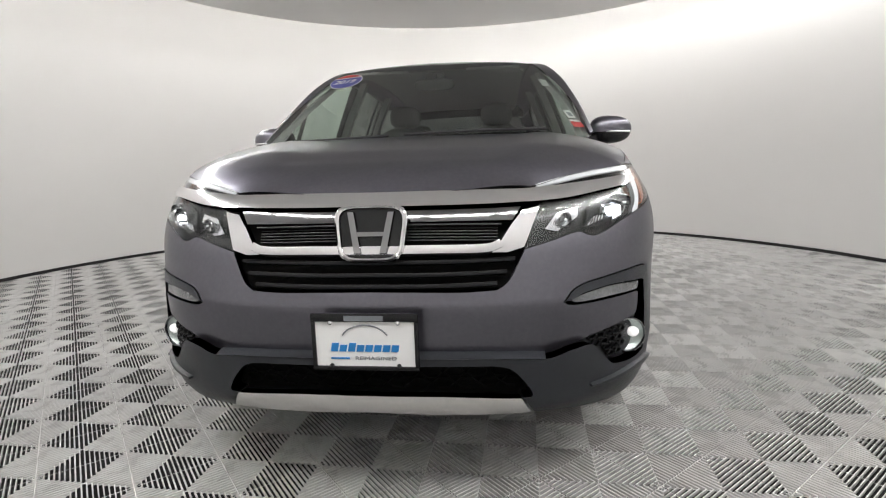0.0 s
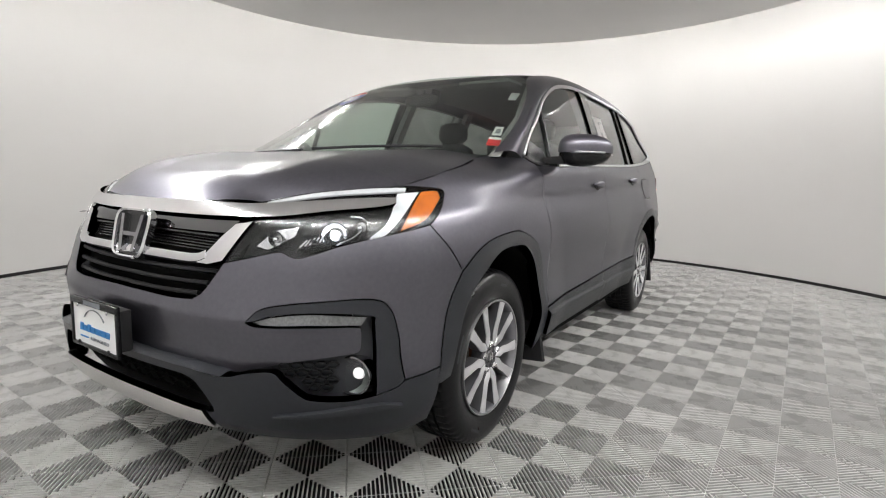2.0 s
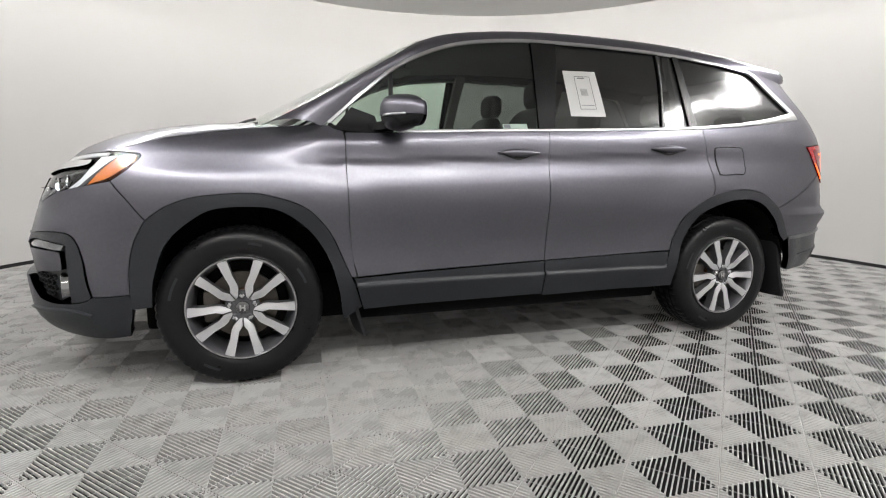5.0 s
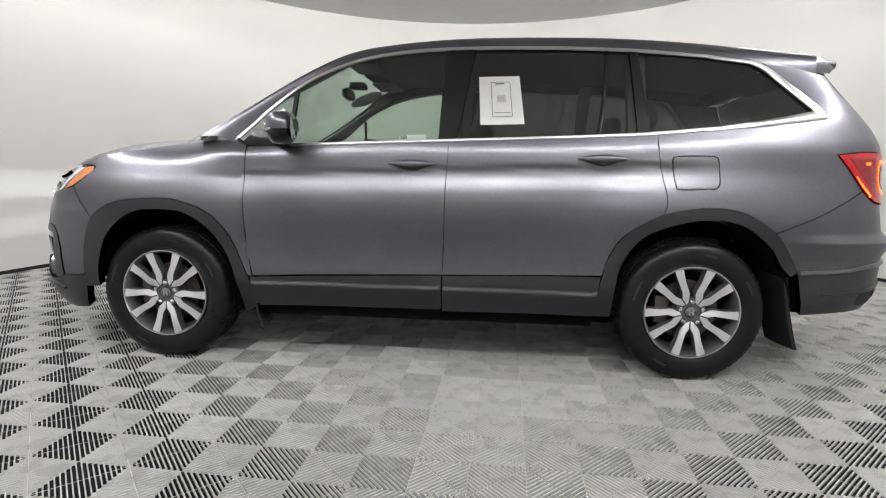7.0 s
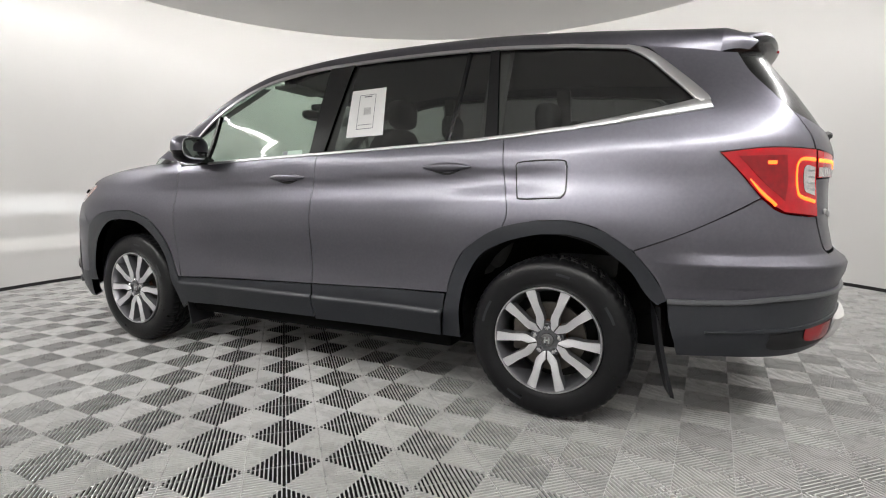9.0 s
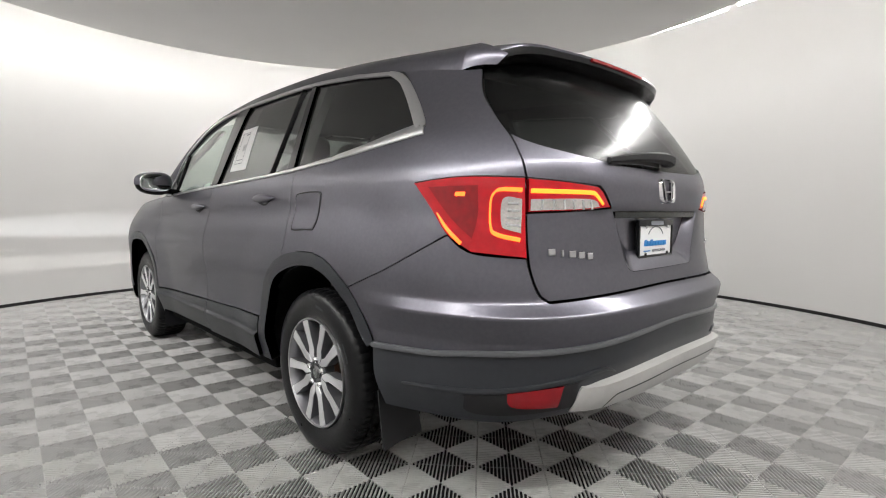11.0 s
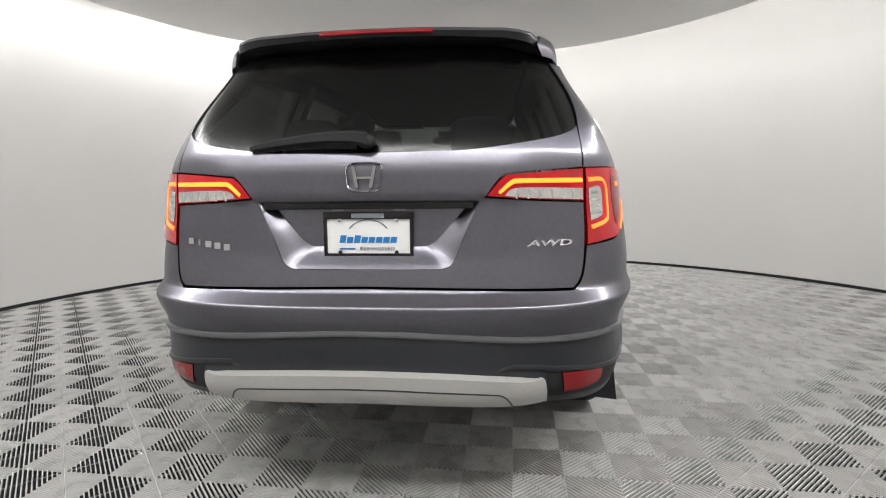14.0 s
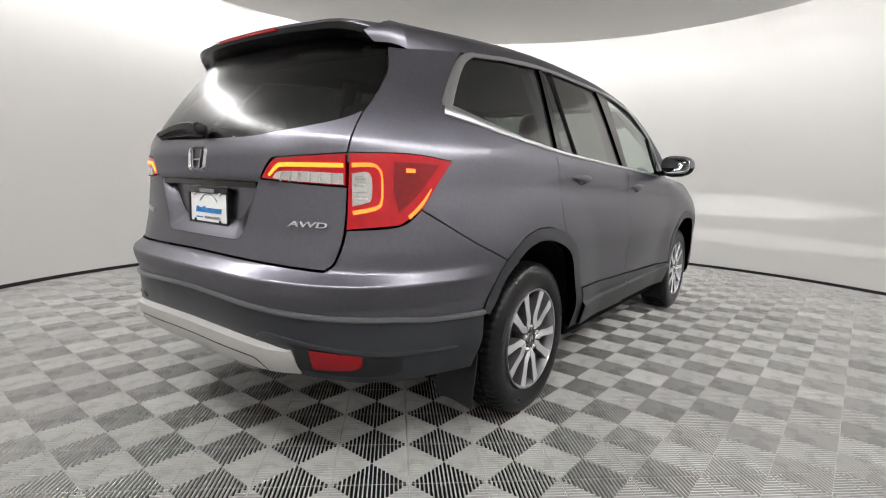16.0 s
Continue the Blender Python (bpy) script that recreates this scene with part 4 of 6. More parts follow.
for k in range(5):
    ribbon("grille_slat", mirrored([(0.0, 0.883 - 0.009 * k), fx(0.2, 0.882 - 0.009 * k), fx(0.40, 0.878 - 0.009 * k)]), 0.004, 0.004, lambda s, z: shell(s, z) + (0, 0.03, 0), GLOSS, grille)
ribbon("grille_lower_bar", mirrored([(0.0, 0.822), fx(0.2, 0.822), fx(0.36, 0.822), fx(0.41, 0.835)]), 0.030, 0.012, shell, BARCHR, grille, "chrome bar", sink=0.02)
for side in (1, -1):
    o = np.array([fx(0.41, 0.845), fx(0.44, 0.89), fx(0.475, 0.932), fx(0.533, 0.942), fx(0.51, 0.885), fx(0.484, 0.820), fx(0.43, 0.806), fx(0.38, 0.808)])
    panel("grille_upright", o, shell, BARCHR, grille, "chrome upright", side=side, step=0.02, lift=0.008, thick=0.03)
for z0, x0 in ((0.782, 0.455), (0.745, 0.43), (0.712, 0.40)):
    ribbon("grille_slat", mirrored([(0.0, z0), fx(0.2, z0), fx(x0, z0 + 0.004)]), 0.013, 0.010, lambda s, z: shell(s, z) + (0, 0.022, 0), SLAT, grille, sink=0.015)


def badge(parent, y, z, size, facing, tilt=0):
    """A rounded frame with two flared uprights and a crossbar."""
    m = Matrix.Translation((0, y, z)) @ Matrix.Rotation(radians(tilt), 4, "X") @ Matrix.Diagonal((1, facing, 1, 1))
    w, h = size * 0.62, size * 0.5

    def frame_ring(k, d):
        out = []
        for i in range(40):
            a = 2 * math.pi * i / 40
            c, s = math.cos(a), math.sin(a)
            r = (abs(c) ** 5 + abs(s) ** 5) ** (-1 / 5)
            out.append(m @ Vector((w * k * r * c * (1 + 0.10 * s), d, h * k * r * s)))
        return out
    part("badge_frame", loft([frame_ring(0.86, 0.0), frame_ring(0.88, -0.012), frame_ring(0.94, -0.016), frame_ring(1.0, -0.010), frame_ring(1.0, 0.01)], cap=False), CHROME, parent, "chrome badge frame")
    bm = loft([frame_ring(0.87, 0.002), frame_ring(0.86, -0.001)])
    part("badge_back", bm, GLOSS if facing > 0 else PAINT, parent)
    for sx in (1, -1):
        bm = bmesh.new()
        q = [(0.26, -0.74), (0.46, -0.74), (0.68, 0.76), (0.50, 0.76)]
        a = [bm.verts.new(m @ Vector((sx * w * x, -0.002, h * z2))) for x, z2 in q]
        b = [bm.verts.new(m @ Vector((sx * w * (x * 0.94 + 0.025), -0.014, h * z2 * 0.96))) for x, z2 in q]
        bm.faces.new(b)
        for i in range(4):
            bm.faces.new((a[i], a[(i + 1) % 4], b[(i + 1) % 4], b[i]))
        part("badge_upright", bm, HCHROME, parent, smooth=False)
    bm = bmesh.new()
    a = [bm.verts.new(m @ Vector((w * x, d, h * z2))) for d in (-0.002, -0.013) for x, z2 in ((-0.42, -0.12), (0.42, -0.12), (0.44, 0.03), (-0.44, 0.03))]
    bm.faces.new(a[4:])
    for i in range(4):
        bm.faces.new((a[i], a[(i + 1) % 4], a[4 + (i + 1) % 4], a[4 + i]))
    part("badge_crossbar", bm, HCHROME, parent, smooth=False)


emblem = empty("front_badge", car)
badge(emblem, -2.452, 0.876, 0.178, 1, tilt=-14)

for side in (1, -1):
    # headlamp: housing, reflectors, light strip, amber end, clear cover
    lamp = empty("headlamp", car)
    o = loop(HL_TOP, HL_OUT, HL_LOW, [fx(0.485, 0.817), fx(0.51, 0.885), fx(0.535, 0.943)], [fx(0.535, 0.943), fx(0.49, 0.97), fx(0.495, 1.0)])
    panel("lamp_housing", o, lambda s, z: shell(s, z) - surface_normal(shell, np.stack([np.asarray(s).ravel(), np.asarray(z).ravel()], 1)).reshape(*np.shape(s), 3) * 0.045, LAMPIN, lamp, side=side, step=0.04, gap=0.0, thick=-0.044)
    ribbon("light_guide", [fx(0.52, 1.001), fx(0.60, 1.018), fx(0.70, 1.036), fx(0.80, 1.047), (0.975, 1.052)], (0.012, 0.015, 0.016, 0.016, 0.014), 0.004, lambda s, z: shell(s, z) + (0, 0.012, 0), GUIDE, lamp, "clear daytime light guide", side=side)
    panel("light_strip", loop([(0.952, 1.040), (1.042, 1.047)], [(1.042, 1.047), (0.99, 0.977), (0.946, 0.924), (0.918, 0.906), (0.885, 0.898)], [(0.885, 0.898), (0.887, 0.909), (0.929, 0.946), (0.948, 1.005), (0.952, 1.040)]),
          lambda s, z: shell(s, z) + (-0.004, 0.010, 0), DRL, lamp, "lit white daytime strip", side=side, step=0.02, gap=0)
    panel("amber_lens", loop([(1.060, 1.047), (1.134, 1.051), (1.158, 1.028)], [(1.158, 1.028), (1.085, 0.960), (0.992, 0.926)], [(0.992, 0.926), (1.020, 0.985), (1.060, 1.047)]),
          lambda s, z: shell(s, z) - np.array([0.008, -0.004, 0]), AMBER, lamp, "amber side lens", side=side, step=0.03, gap=0)
    inner_off = lambda s, z: shell(s, z) + np.stack([0 * np.asarray(s) - 0.006, 0 * np.asarray(s) + 0.028, 0 * np.asarray(s)], -1)
    panel("fluted_reflector", np.array([fx(0.555, 0.868), fx(0.595, 0.918), fx(0.668, 0.934), fx(0.672, 0.905), fx(0.64, 0.880), fx(0.600, 0.858)]), inner_off, FLUTE, lamp, "fluted clear reflector", side=side, step=0.012, thick=0.012)
    panel("fluted_reflector", np.array([fx(0.690, 0.866), fx(0.700, 0.935), fx(0.745, 0.962), fx(0.815, 0.968), fx(0.822, 0.92), fx(0.79, 0.888), fx(0.735, 0.862)]), inner_off, LAMPIN, lamp, side=side, step=0.012, thick=0.012)
    for x, z, r, bulb in ((0.780, 0.912, 0.035, 1), (0.832, 0.935, 0.024, 0), (0.622, 0.895, 0.020, 0)):
        p = shell(*fx(x, z)) + np.array([-0.008, 0.026 if bulb else 0.022, 0])
        bm = lathe([(0.0, 0.002), (0.004, r * 0.7), (-0.004, r), (-0.014, r * 1.12), (-0.010, r * 1.2)], 32, caps=False)
        bmesh.ops.rotate(bm, verts=bm.verts, matrix=Matrix.Rotation(math.pi / 2 + 0.45, 3, "Z"))
        bmesh.ops.translate(bm, verts=bm.verts, vec=tuple(p))
        part("reflector_bowl", flipped(bm, side), HCHROME, lamp, "lamp reflector")
        bm = pill(tuple(p + np.array([0.004, -0.008, 0])), (r * (0.46 if bulb else 0.45), 0.010, r * (0.46 if bulb else 0.35)), 2.0, 10, 20)
        part("bulb", flipped(bm, side), BULB if bulb else REFLECT, lamp, "lit white projector lamp" if bulb else "clear inner lamp")
    for k in range(5):
        ribbon("reflector_step", [fx(0.70 + 0.012 * k, 0.872 + 0.004 * k), fx(0.712 + 0.010 * k, 0.895 + 0.003 * k)], 0.006, 0.003, lambda s, z: shell(s, z) + (-0.005, 0.022, 0), REFLECT, lamp, side=side, n=4)
    ribbon("reflector_rim", [fx(0.795, 0.885), fx(0.825, 0.905), fx(0.838, 0.935), fx(0.825, 0.962), fx(0.795, 0.966)], 0.004, 0.004, lambda s, z: shell(s, z) + (-0.004, 0.018, 0), REFLECT, lamp, side=side, n=6)
    cov = panel("lamp_cover", o, shell, CLEAR, lamp, "clear lamp cover", side=side, step=0.03, thick=0.004)
    cov.visible_shadow = False
    sp = bpy.data.lights.new("headlamp_beam", "SPOT")
    sp.energy, sp.spot_size, sp.spot_blend, sp.shadow_soft_size, sp.color = BEAM, radians(84), 0.5, 0.002, (0.95, 0.97, 1.0)
    q = shell(*fx(0.735, 0.905)) + np.array([0, -0.012, 0])
    beam = new("headlamp_beam", sp)
    beam.matrix_world = look((q[0] * side, q[1], q[2]), (q[0] * side + 0.25 * side, q[1] - 2.0, q[2] - 0.03)) @ Matrix.Diagonal((1, 0.09, 1, 1))
    beam.parent = lamp
    # thin blade added just above the spot to cut off its upper light
    bm = block(q[0] - 0.016, -0.012, -0.0008, q[0] + 0.016, 0.006, 0.0008)
    bmesh.ops.rotate(bm, verts=bm.verts, matrix=Matrix.Rotation(radians(14), 3, "X"))
    bmesh.ops.translate(bm, verts=bm.verts, vec=(0, q[1], q[2] + 0.0045))
    part("beam_shade", flipped(bm, side), LAMPIN, lamp, "small added blade that cuts the beam", smooth=False)

    # fog lamp bay
    bay = empty("fog_lamp_bay", car)
    o = curve([(0.61, 0.495), (0.75, 0.545), (0.88, 0.57), (0.90, 0.70), (0.99, 0.70), (1.02, 0.55), (1.03, 0.425), (0.98, 0.40), (0.80, 0.40), (0.68, 0.44), (0.61, 0.495)], 6)[:-1]
    panel("bay_back", o, lambda s, z: shell(s, z) + (-0.013, 0.038, 0), CLAD, bay, side=side, step=0.05, gap=-0.01)
    o = loop(BEZEL, BAYLOW, [(0.985, 0.420), (0.984, 0.50), (0.980, 0.56), (0.973, 0.61), (0.966, 0.65), (0.945, 0.674), (0.776, 0.686), (0.66, 0.675), (0.61, 0.659), (0.575, 0.652)])
    panel("bay_bezel", o, shell, CLAD, bay, "black plastic bezel", side=side, step=0.022, lift=0.003, thick=0.045)
    panel("running_lamp", loop([(0.60, 0.655), (0.66, 0.672), (0.776, 0.683), (0.942, 0.671)], [(0.942, 0.671), (0.930, 0.643)], [(0.930, 0.643), (0.78, 0.648), (0.64, 0.645), (0.60, 0.655)]),
          lambda s, z: shell(s, z) + (-0.004, 0.006, 0), DRLDIM, bay, "clear ribbed running lamp", side=side, step=0.025)
    p = shell(0.905, 0.484) + np.array([-0.014, 0.034, 0])
    for nm, prof, mt in (("fog_ring", [(0.035, 0.064), (-0.010, 0.062), (-0.012, 0.058), (0.01, 0.056)], HCHROME), ("fog_reflector", [(0.03, 0.004), (0.02, 0.04), (-0.002, 0.057)], FOGREF), ("fog_glass", [(-0.012, 0.001), (-0.010, 0.03), (-0.004, 0.057)], CLEAR)):
        bm = lathe(prof, 36, caps=False)
        bmesh.ops.rotate(bm, verts=bm.verts, matrix=Matrix.Rotation(math.pi / 2 + 0.30, 3, "Z"))
        bmesh.ops.translate(bm, verts=bm.verts, vec=tuple(p))
        ob = part(nm, flipped(bm, side), mt, bay)
        ob.visible_shadow = nm != "fog_glass"
    # glowing pill off centre, standing for the reflection in the fog lamp
    part("fog_bulb", flipped(pill(tuple(p + np.array([0.018, 0.006, 0.008])), (0.020, 0.014, 0.018), 2.0, 8, 16), side), FOG, bay, "glowing glint in the fog lamp")
    sp = bpy.data.lights.new("fog_lamp_beam", "SPOT")
    sp.energy, sp.spot_size, sp.spot_blend, sp.shadow_soft_size, sp.color = FOGBEAM, radians(100), 0.5, 0.002, (1.0, 0.98, 0.95)
    beam = new("fog_lamp_beam", sp)
    beam.matrix_world = look(((p[0] + 0.004) * side, p[1] - 0.022, p[2]), ((p[0] + 0.3) * side, p[1] - 2.0, p[2] - 0.03)) @ Matrix.Diagonal((1, 0.045, 1, 1))
    beam.parent = bay
    for i in range(5):
        for j in range(4):
            c, z0 = 0.700 + 0.036 * i + 0.018 * (j % 2), 0.522 - 0.024 * j
            if c > 0.85 or z0 < 0.520 - (c - 0.685) * 0.86:
                continue
            h = [(c + 0.019 * math.cos(a), z0 + 0.011 * math.sin(a)) for a in (math.pi * k / 3 for k in range(7))]
            ribbon("mesh_cell", h, 0.005, 0.006, lambda s, z: shell(s, z) + (-0.01, 0.032, 0), SLAT, bay, side=side, smooth_path=False)
    ribbon("bay_blade", [(0.684, 0.376), (0.80, 0.379), (0.90, 0.383), (1.0, 0.381), (1.070, 0.371)], (0.008, 0.020, 0.026, 0.026, 0.010), 0.012, lambda s, z: shell(s, z) + surface_normal(shell, np.stack([np.asarray(s).ravel(), np.asarray(z).ravel()], 1)) * 0.006, CLAD, bay, "black plastic blade", side=side)

# ---- tail ----
GLASSLOW = [(ST, 1.238), rx(0.20, 1.240), rx(0.36, 1.246), rx(0.60, 1.284), rx(0.68, 1.312), rx(0.708, 1.335)]


def mirror_tail(h):
    h = np.array(h, float)
    return np.vstack([h, (h[::-1] * (-1, 1) + (2 * ST, 0))[1:-1]])


def tailgate_skin(s, z):
    p = shell(s, z)
    a = np.abs(p[..., 0])
    crease = 0.010 * ease(z, 1.075, 1.10) * (1 - ease(z, 1.17, 1.24)) * (1 - ease(a, 0.45, 0.6))
    return p + np.stack([0 * a, crease, 0 * a], -1)


def recess(xt, xb, zt, zb):
    """Outline of the dish for the number plate."""
    h = np.vstack([curve([(ST, zt), rx(xt * 0.5, zt), rx(xt, zt - 0.001)], 8), curve([rx(xt, zt - 0.001), rx((xt + xb) / 2 + 0.004, (zt + zb) / 2), rx(xb + 0.02, zb + 0.022), rx(xb - 0.014, zb + 0.001)], 8)[1:],
                   curve([rx(xb - 0.014, zb + 0.001), rx(xb * 0.5, zb), (ST, zb)], 6)[1:]])
    return np.vstack([h, (h[::-1] * (-1, 1) + (2 * ST, 0))[1:-1]])


DISH, DISHIN = recess(0.374, 0.268, 1.079, 0.858), recess(0.338, 0.212, 1.074, 0.928)
run = np.vstack([curve(GLASSLOW, 8), curve([rx(0.708, 1.335), rx(0.715, 1.27), rx(0.718, 1.187)], 5)[1:], curve([rx(0.718, 1.187), rx(0.6, 1.177), rx(0.458, 1.165)], 5)[1:], curve([rx(0.458, 1.165), rx(0.43, 1.14), rx(0.392, 1.089)], 4)[1:],
                 curve([rx(0.392, 1.089), rx(0.55, 1.078), rx(0.724, 1.070)], 4)[1:], curve([rx(0.724, 1.070), rx(0.728, 0.93), rx(0.715, 0.82), rx(0.688, 0.788)], 6)[1:], curve([rx(0.688, 0.788), rx(0.4, 0.796), (ST, 0.802)], 6)[1:]])
tailgate = panel("tailgate", mirror_tail(run), tailgate_skin, PAINT, car, step=0.022, thick=0.02, hole=DISH, gap=0.0015)
rows = []
for f in np.linspace(0, 1, 9):
    uv = DISH + (DISHIN - DISH) * f
    rows.append(tailgate_skin(uv[:, 0], uv[:, 1]) - np.array([0, 0.046 * float(ease(f, -0.3, 1.3)) - 0.004 * (1 - f), 0]))
bm = bmesh.new()
g = [[bm.verts.new(tuple(p)) for p in r] for r in rows]
for r0, r1 in zip(g[:-1], g[1:]):
    for i in range(len(r0)):
        j = (i + 1) % len(r0)
        bm.faces.new((r0[i], r0[j], r1[j], r1[i]))
part("plate_dish", bm, PAINT, tailgate)
panel("plate_dish_back", DISHIN, lambda s, z: tailgate_skin(s, z) - np.array([0, 0.0445, 0]), PAINT, tailgate, step=0.05, gap=-0.001)
run = np.vstack([curve(GLASSLOW[::-1], 8)[::-1], curve([rx(0.708, 1.335), rx(0.704, 1.41), rx(0.676, 1.50), rx(0.627, 1.597)], 5)[1:], curve([rx(0.627, 1.597), rx(0.45, 1.64), (ST, 1.655)], 5)[1:]])
rg = panel("rear_window", mirror_tail(run), shell, REARGL, tailgate, "dark tinted rear window", step=0.05, thick=0.005, lift=-0.006, gap=0.0)
rg.visible_shadow = False
# bumper
run = np.vstack([curve([(ST, 0.797), rx(0.4, 0.791), rx(0.690, 0.783)], 6), curve([rx(0.690, 0.783), rx(0.720, 0.815), rx(0.735, 0.925)], 6)[1:], curve([rx(0.735, 0.925), sy(2.165, 0.943), sy(2.088, 0.998)], 6)[1:],
                 curve(sides([(2.088, 0.998), (1.88, 0.885), (1.652, 0.788)]), 6)[1:], curve(sides([(1.652, 0.788), (1.741, 0.677), (1.775, 0.597)]), 6)[1:], curve([sy(1.775, 0.597), sy(2.035, 0.602), sy(2.23, 0.624), rx(0.52, 0.640), rx(0.26, 0.655), (ST, 0.662)], 8)[1:]])


def rear_skin(s, z):
    """The bumper steps out in a ledge and tucks in again below it."""
    p = shell(s, z)
    step = soft(z, [(0.58, -0.030), (0.65, -0.016), (0.738, 0.035), (0.744, 0.036), (0.788, 0.002), (0.80, 0.0), (1.2, 0.0)], 0.004)
    out = p - np.array([0, 1.2, 0])
    d = np.stack([out[..., 0], out[..., 1], 0 * out[..., 1]], -1)
    d = d / np.maximum(1e-6, np.linalg.norm(d, axis=-1))[..., None]
    return p + d * (step * (0.70 + 0.30 * ease(np.abs(p[..., 0]), 0.95, 0.70)) * ease(p[..., 1], 1.68, 1.98))[..., None]


panel("rear_bumper", mirror_tail(run), rear_skin, PAINT, car, step=0.015, thick=0.02)
def rear_low(s, z):
    """The black lower bumper, tucked in under the painted one."""
    p = shell(s, z)
    out = p - np.array([0, 1.2, 0])
    d = np.stack([out[..., 0], out[..., 1], 0 * out[..., 1]], -1)
    d = d / np.maximum(1e-6, np.linalg.norm(d, axis=-1))[..., None]
    return p - d * (0.020 * ease(p[..., 1], 1.80, 2.0))[..., None]


run = np.vstack([curve([(ST, 0.660), rx(0.26, 0.653), rx(0.52, 0.638), sy(2.23, 0.622), sy(2.035, 0.600), sy(1.782, 0.595)], 8), curve(sides([(1.782, 0.595), (1.800, 0.48), (1.828, 0.375)]), 5)[1:],
                 curve([sy(1.828, 0.375), sy(2.0, 0.375), sy(2.23, 0.38), rx(0.64, 0.40), rx(0.4, 0.405), (ST, 0.405)], 8)[1:]])
rlow = panel("rear_lower_bumper", mirror_tail(run), rear_low, CLAD, car, "black plastic lower rear bumper", step=0.03, lift=0.004, thick=0.04)
# lip in the lightened plastic, for light caught on its top face
ribbon("bumper_lip", [sy(1.785, 0.592), sy(2.035, 0.598), sy(2.23, 0.620), rx(0.52, 0.634), rx(0.26, 0.648), (ST, 0.655)] + [(2 * ST - a, b) for a, b in [rx(0.26, 0.648), rx(0.52, 0.634), sy(2.23, 0.620), sy(2.035, 0.598), sy(1.785, 0.592)]], 0.020, 0.016, rear_low, LEDGE, rlow)


def skid_skin(s, z):
    """The plate stands out behind and slopes back to the bumper at its ends."""
    p = rear_low(s, z)
    k = 1 - ease(np.abs(p[..., 0]), 0.50, 0.625)
    return p + np.stack([0 * k, 0.006 + (0.034 - 0.08 * (0.52 - np.asarray(z))) * k, 0 * k], -1)


run = np.vstack([curve([(ST, 0.526), rx(0.30, 0.520), rx(0.592, 0.500)], 6), curve([rx(0.592, 0.500), rx(0.612, 0.495), rx(0.622, 0.408)], 4)[1:], curve([rx(0.622, 0.408), rx(0.45, 0.408), rx(0.3, 0.412), (ST, 0.418)], 6)[1:]])
skr = panel("rear_skid_plate", mirror_tail(run), skid_skin, SILVER, car, "silver skid plate", step=0.025, thick=0.04, rim=True)
ribbon("skid_groove", [rx(0.50, 0.412), rx(0.47, 0.452), rx(0.42, 0.462), rx(0.2, 0.472), (ST, 0.476)] + [(2 * ST - a, b) for a, b in [rx(0.2, 0.472), rx(0.42, 0.462), rx(0.47, 0.452), rx(0.50, 0.412)]], 0.005, 0.001,
       skid_skin, CLAD, skr)
for side in (1, -1):
    ribbon("reflector_brow", [sy(1.93, 0.478), sy(2.1, 0.486), sy(2.245, 0.497), rx(0.6, 0.536), rx(0.50, 0.548), rx(0.45, 0.535)], (0.008, 0.016, 0.018, 0.018, 0.014, 0.004), 0.012, rear_low, CLAD, rlow, side=side)
    panel("reflector_recess", loop([rx(0.61, 0.52), sy(2.16, 0.478)], [sy(2.16, 0.478), sy(2.18, 0.41), rx(0.61, 0.43)], [rx(0.61, 0.43), rx(0.61, 0.52)]), rear_low, MATTE, rlow, side=side, lift=0.0055, thick=0.002, step=0.03)
    panel("rear_reflector", loop([rx(0.665, 0.514), rx(0.735, 0.509), rx(0.822, 0.496)], [rx(0.822, 0.496), rx(0.815, 0.456), rx(0.78, 0.442), rx(0.675, 0.440)], [rx(0.675, 0.440), rx(0.665, 0.514)]), rear_low, REDDIM, rlow, "red reflector", side=side, lift=0.009, thick=0.006, step=0.03)
    # lamp on the body
    tl = empty("tail_lamp", car)
    o = loop([rx(0.724, 1.185), sy(2.11, 1.189), sy(1.94, 1.172)], sides([(1.94, 1.172), (2.013, 1.092), (2.088, 1.0), (2.165, 0.945)]), [sy(2.165, 0.945), rx(0.735, 0.927)], [rx(0.735, 0.927), rx(0.728, 1.07), rx(0.724, 1.185)])
    bulge = lambda s, z: shell(s, z) + surface_normal(shell, np.stack([np.asarray(s).ravel(), np.asarray(z).ravel()], 1)) * 0.006
    panel("lamp_lens", o, bulge, RED, tl, "glossy red tail lamp", side=side, step=0.02, thick=0.03)
    bowl = panel("lamp_bowl", loop([sy(2.00, 1.158), sy(2.165, 1.162)], [sy(2.165, 1.162), sy(2.172, 1.06), sy(2.165, 0.985)], [sy(2.165, 0.985), sy(2.09, 1.055), sy(2.00, 1.158)]), bulge, REDDEEP, tl, "deep red lamp bowl", side=side, step=0.025, lift=0.0015, thick=0.001)
    ribbon("lamp_bulb", [sy(2.100, 1.132), sy(2.130, 1.132)], 0.014, 0.003, bulge, GLOWRED, bowl, "lit bulb", side=side, n=4)
    ribbon("edge_strip", [sy(2.045, 1.070), sy(2.085, 1.020), sy(2.135, 0.972)], (0.004, 0.012, 0.012), 0.003, bulge, GLOWRED, tl, "lit orange-red strip", side=side, n=5)
    panel("clear_window", loop([rx(0.735, 1.118), sy(2.236, 1.125), sy(2.224, 1.10), sy(2.230, 1.03), sy(2.248, 1.015), rx(0.745, 1.005)], [rx(0.745, 1.005), rx(0.735, 1.118)]), bulge, CLEARL, tl, "clear ribbed reversing lens", side=side, step=0.02, lift=0.002, thick=0.002)
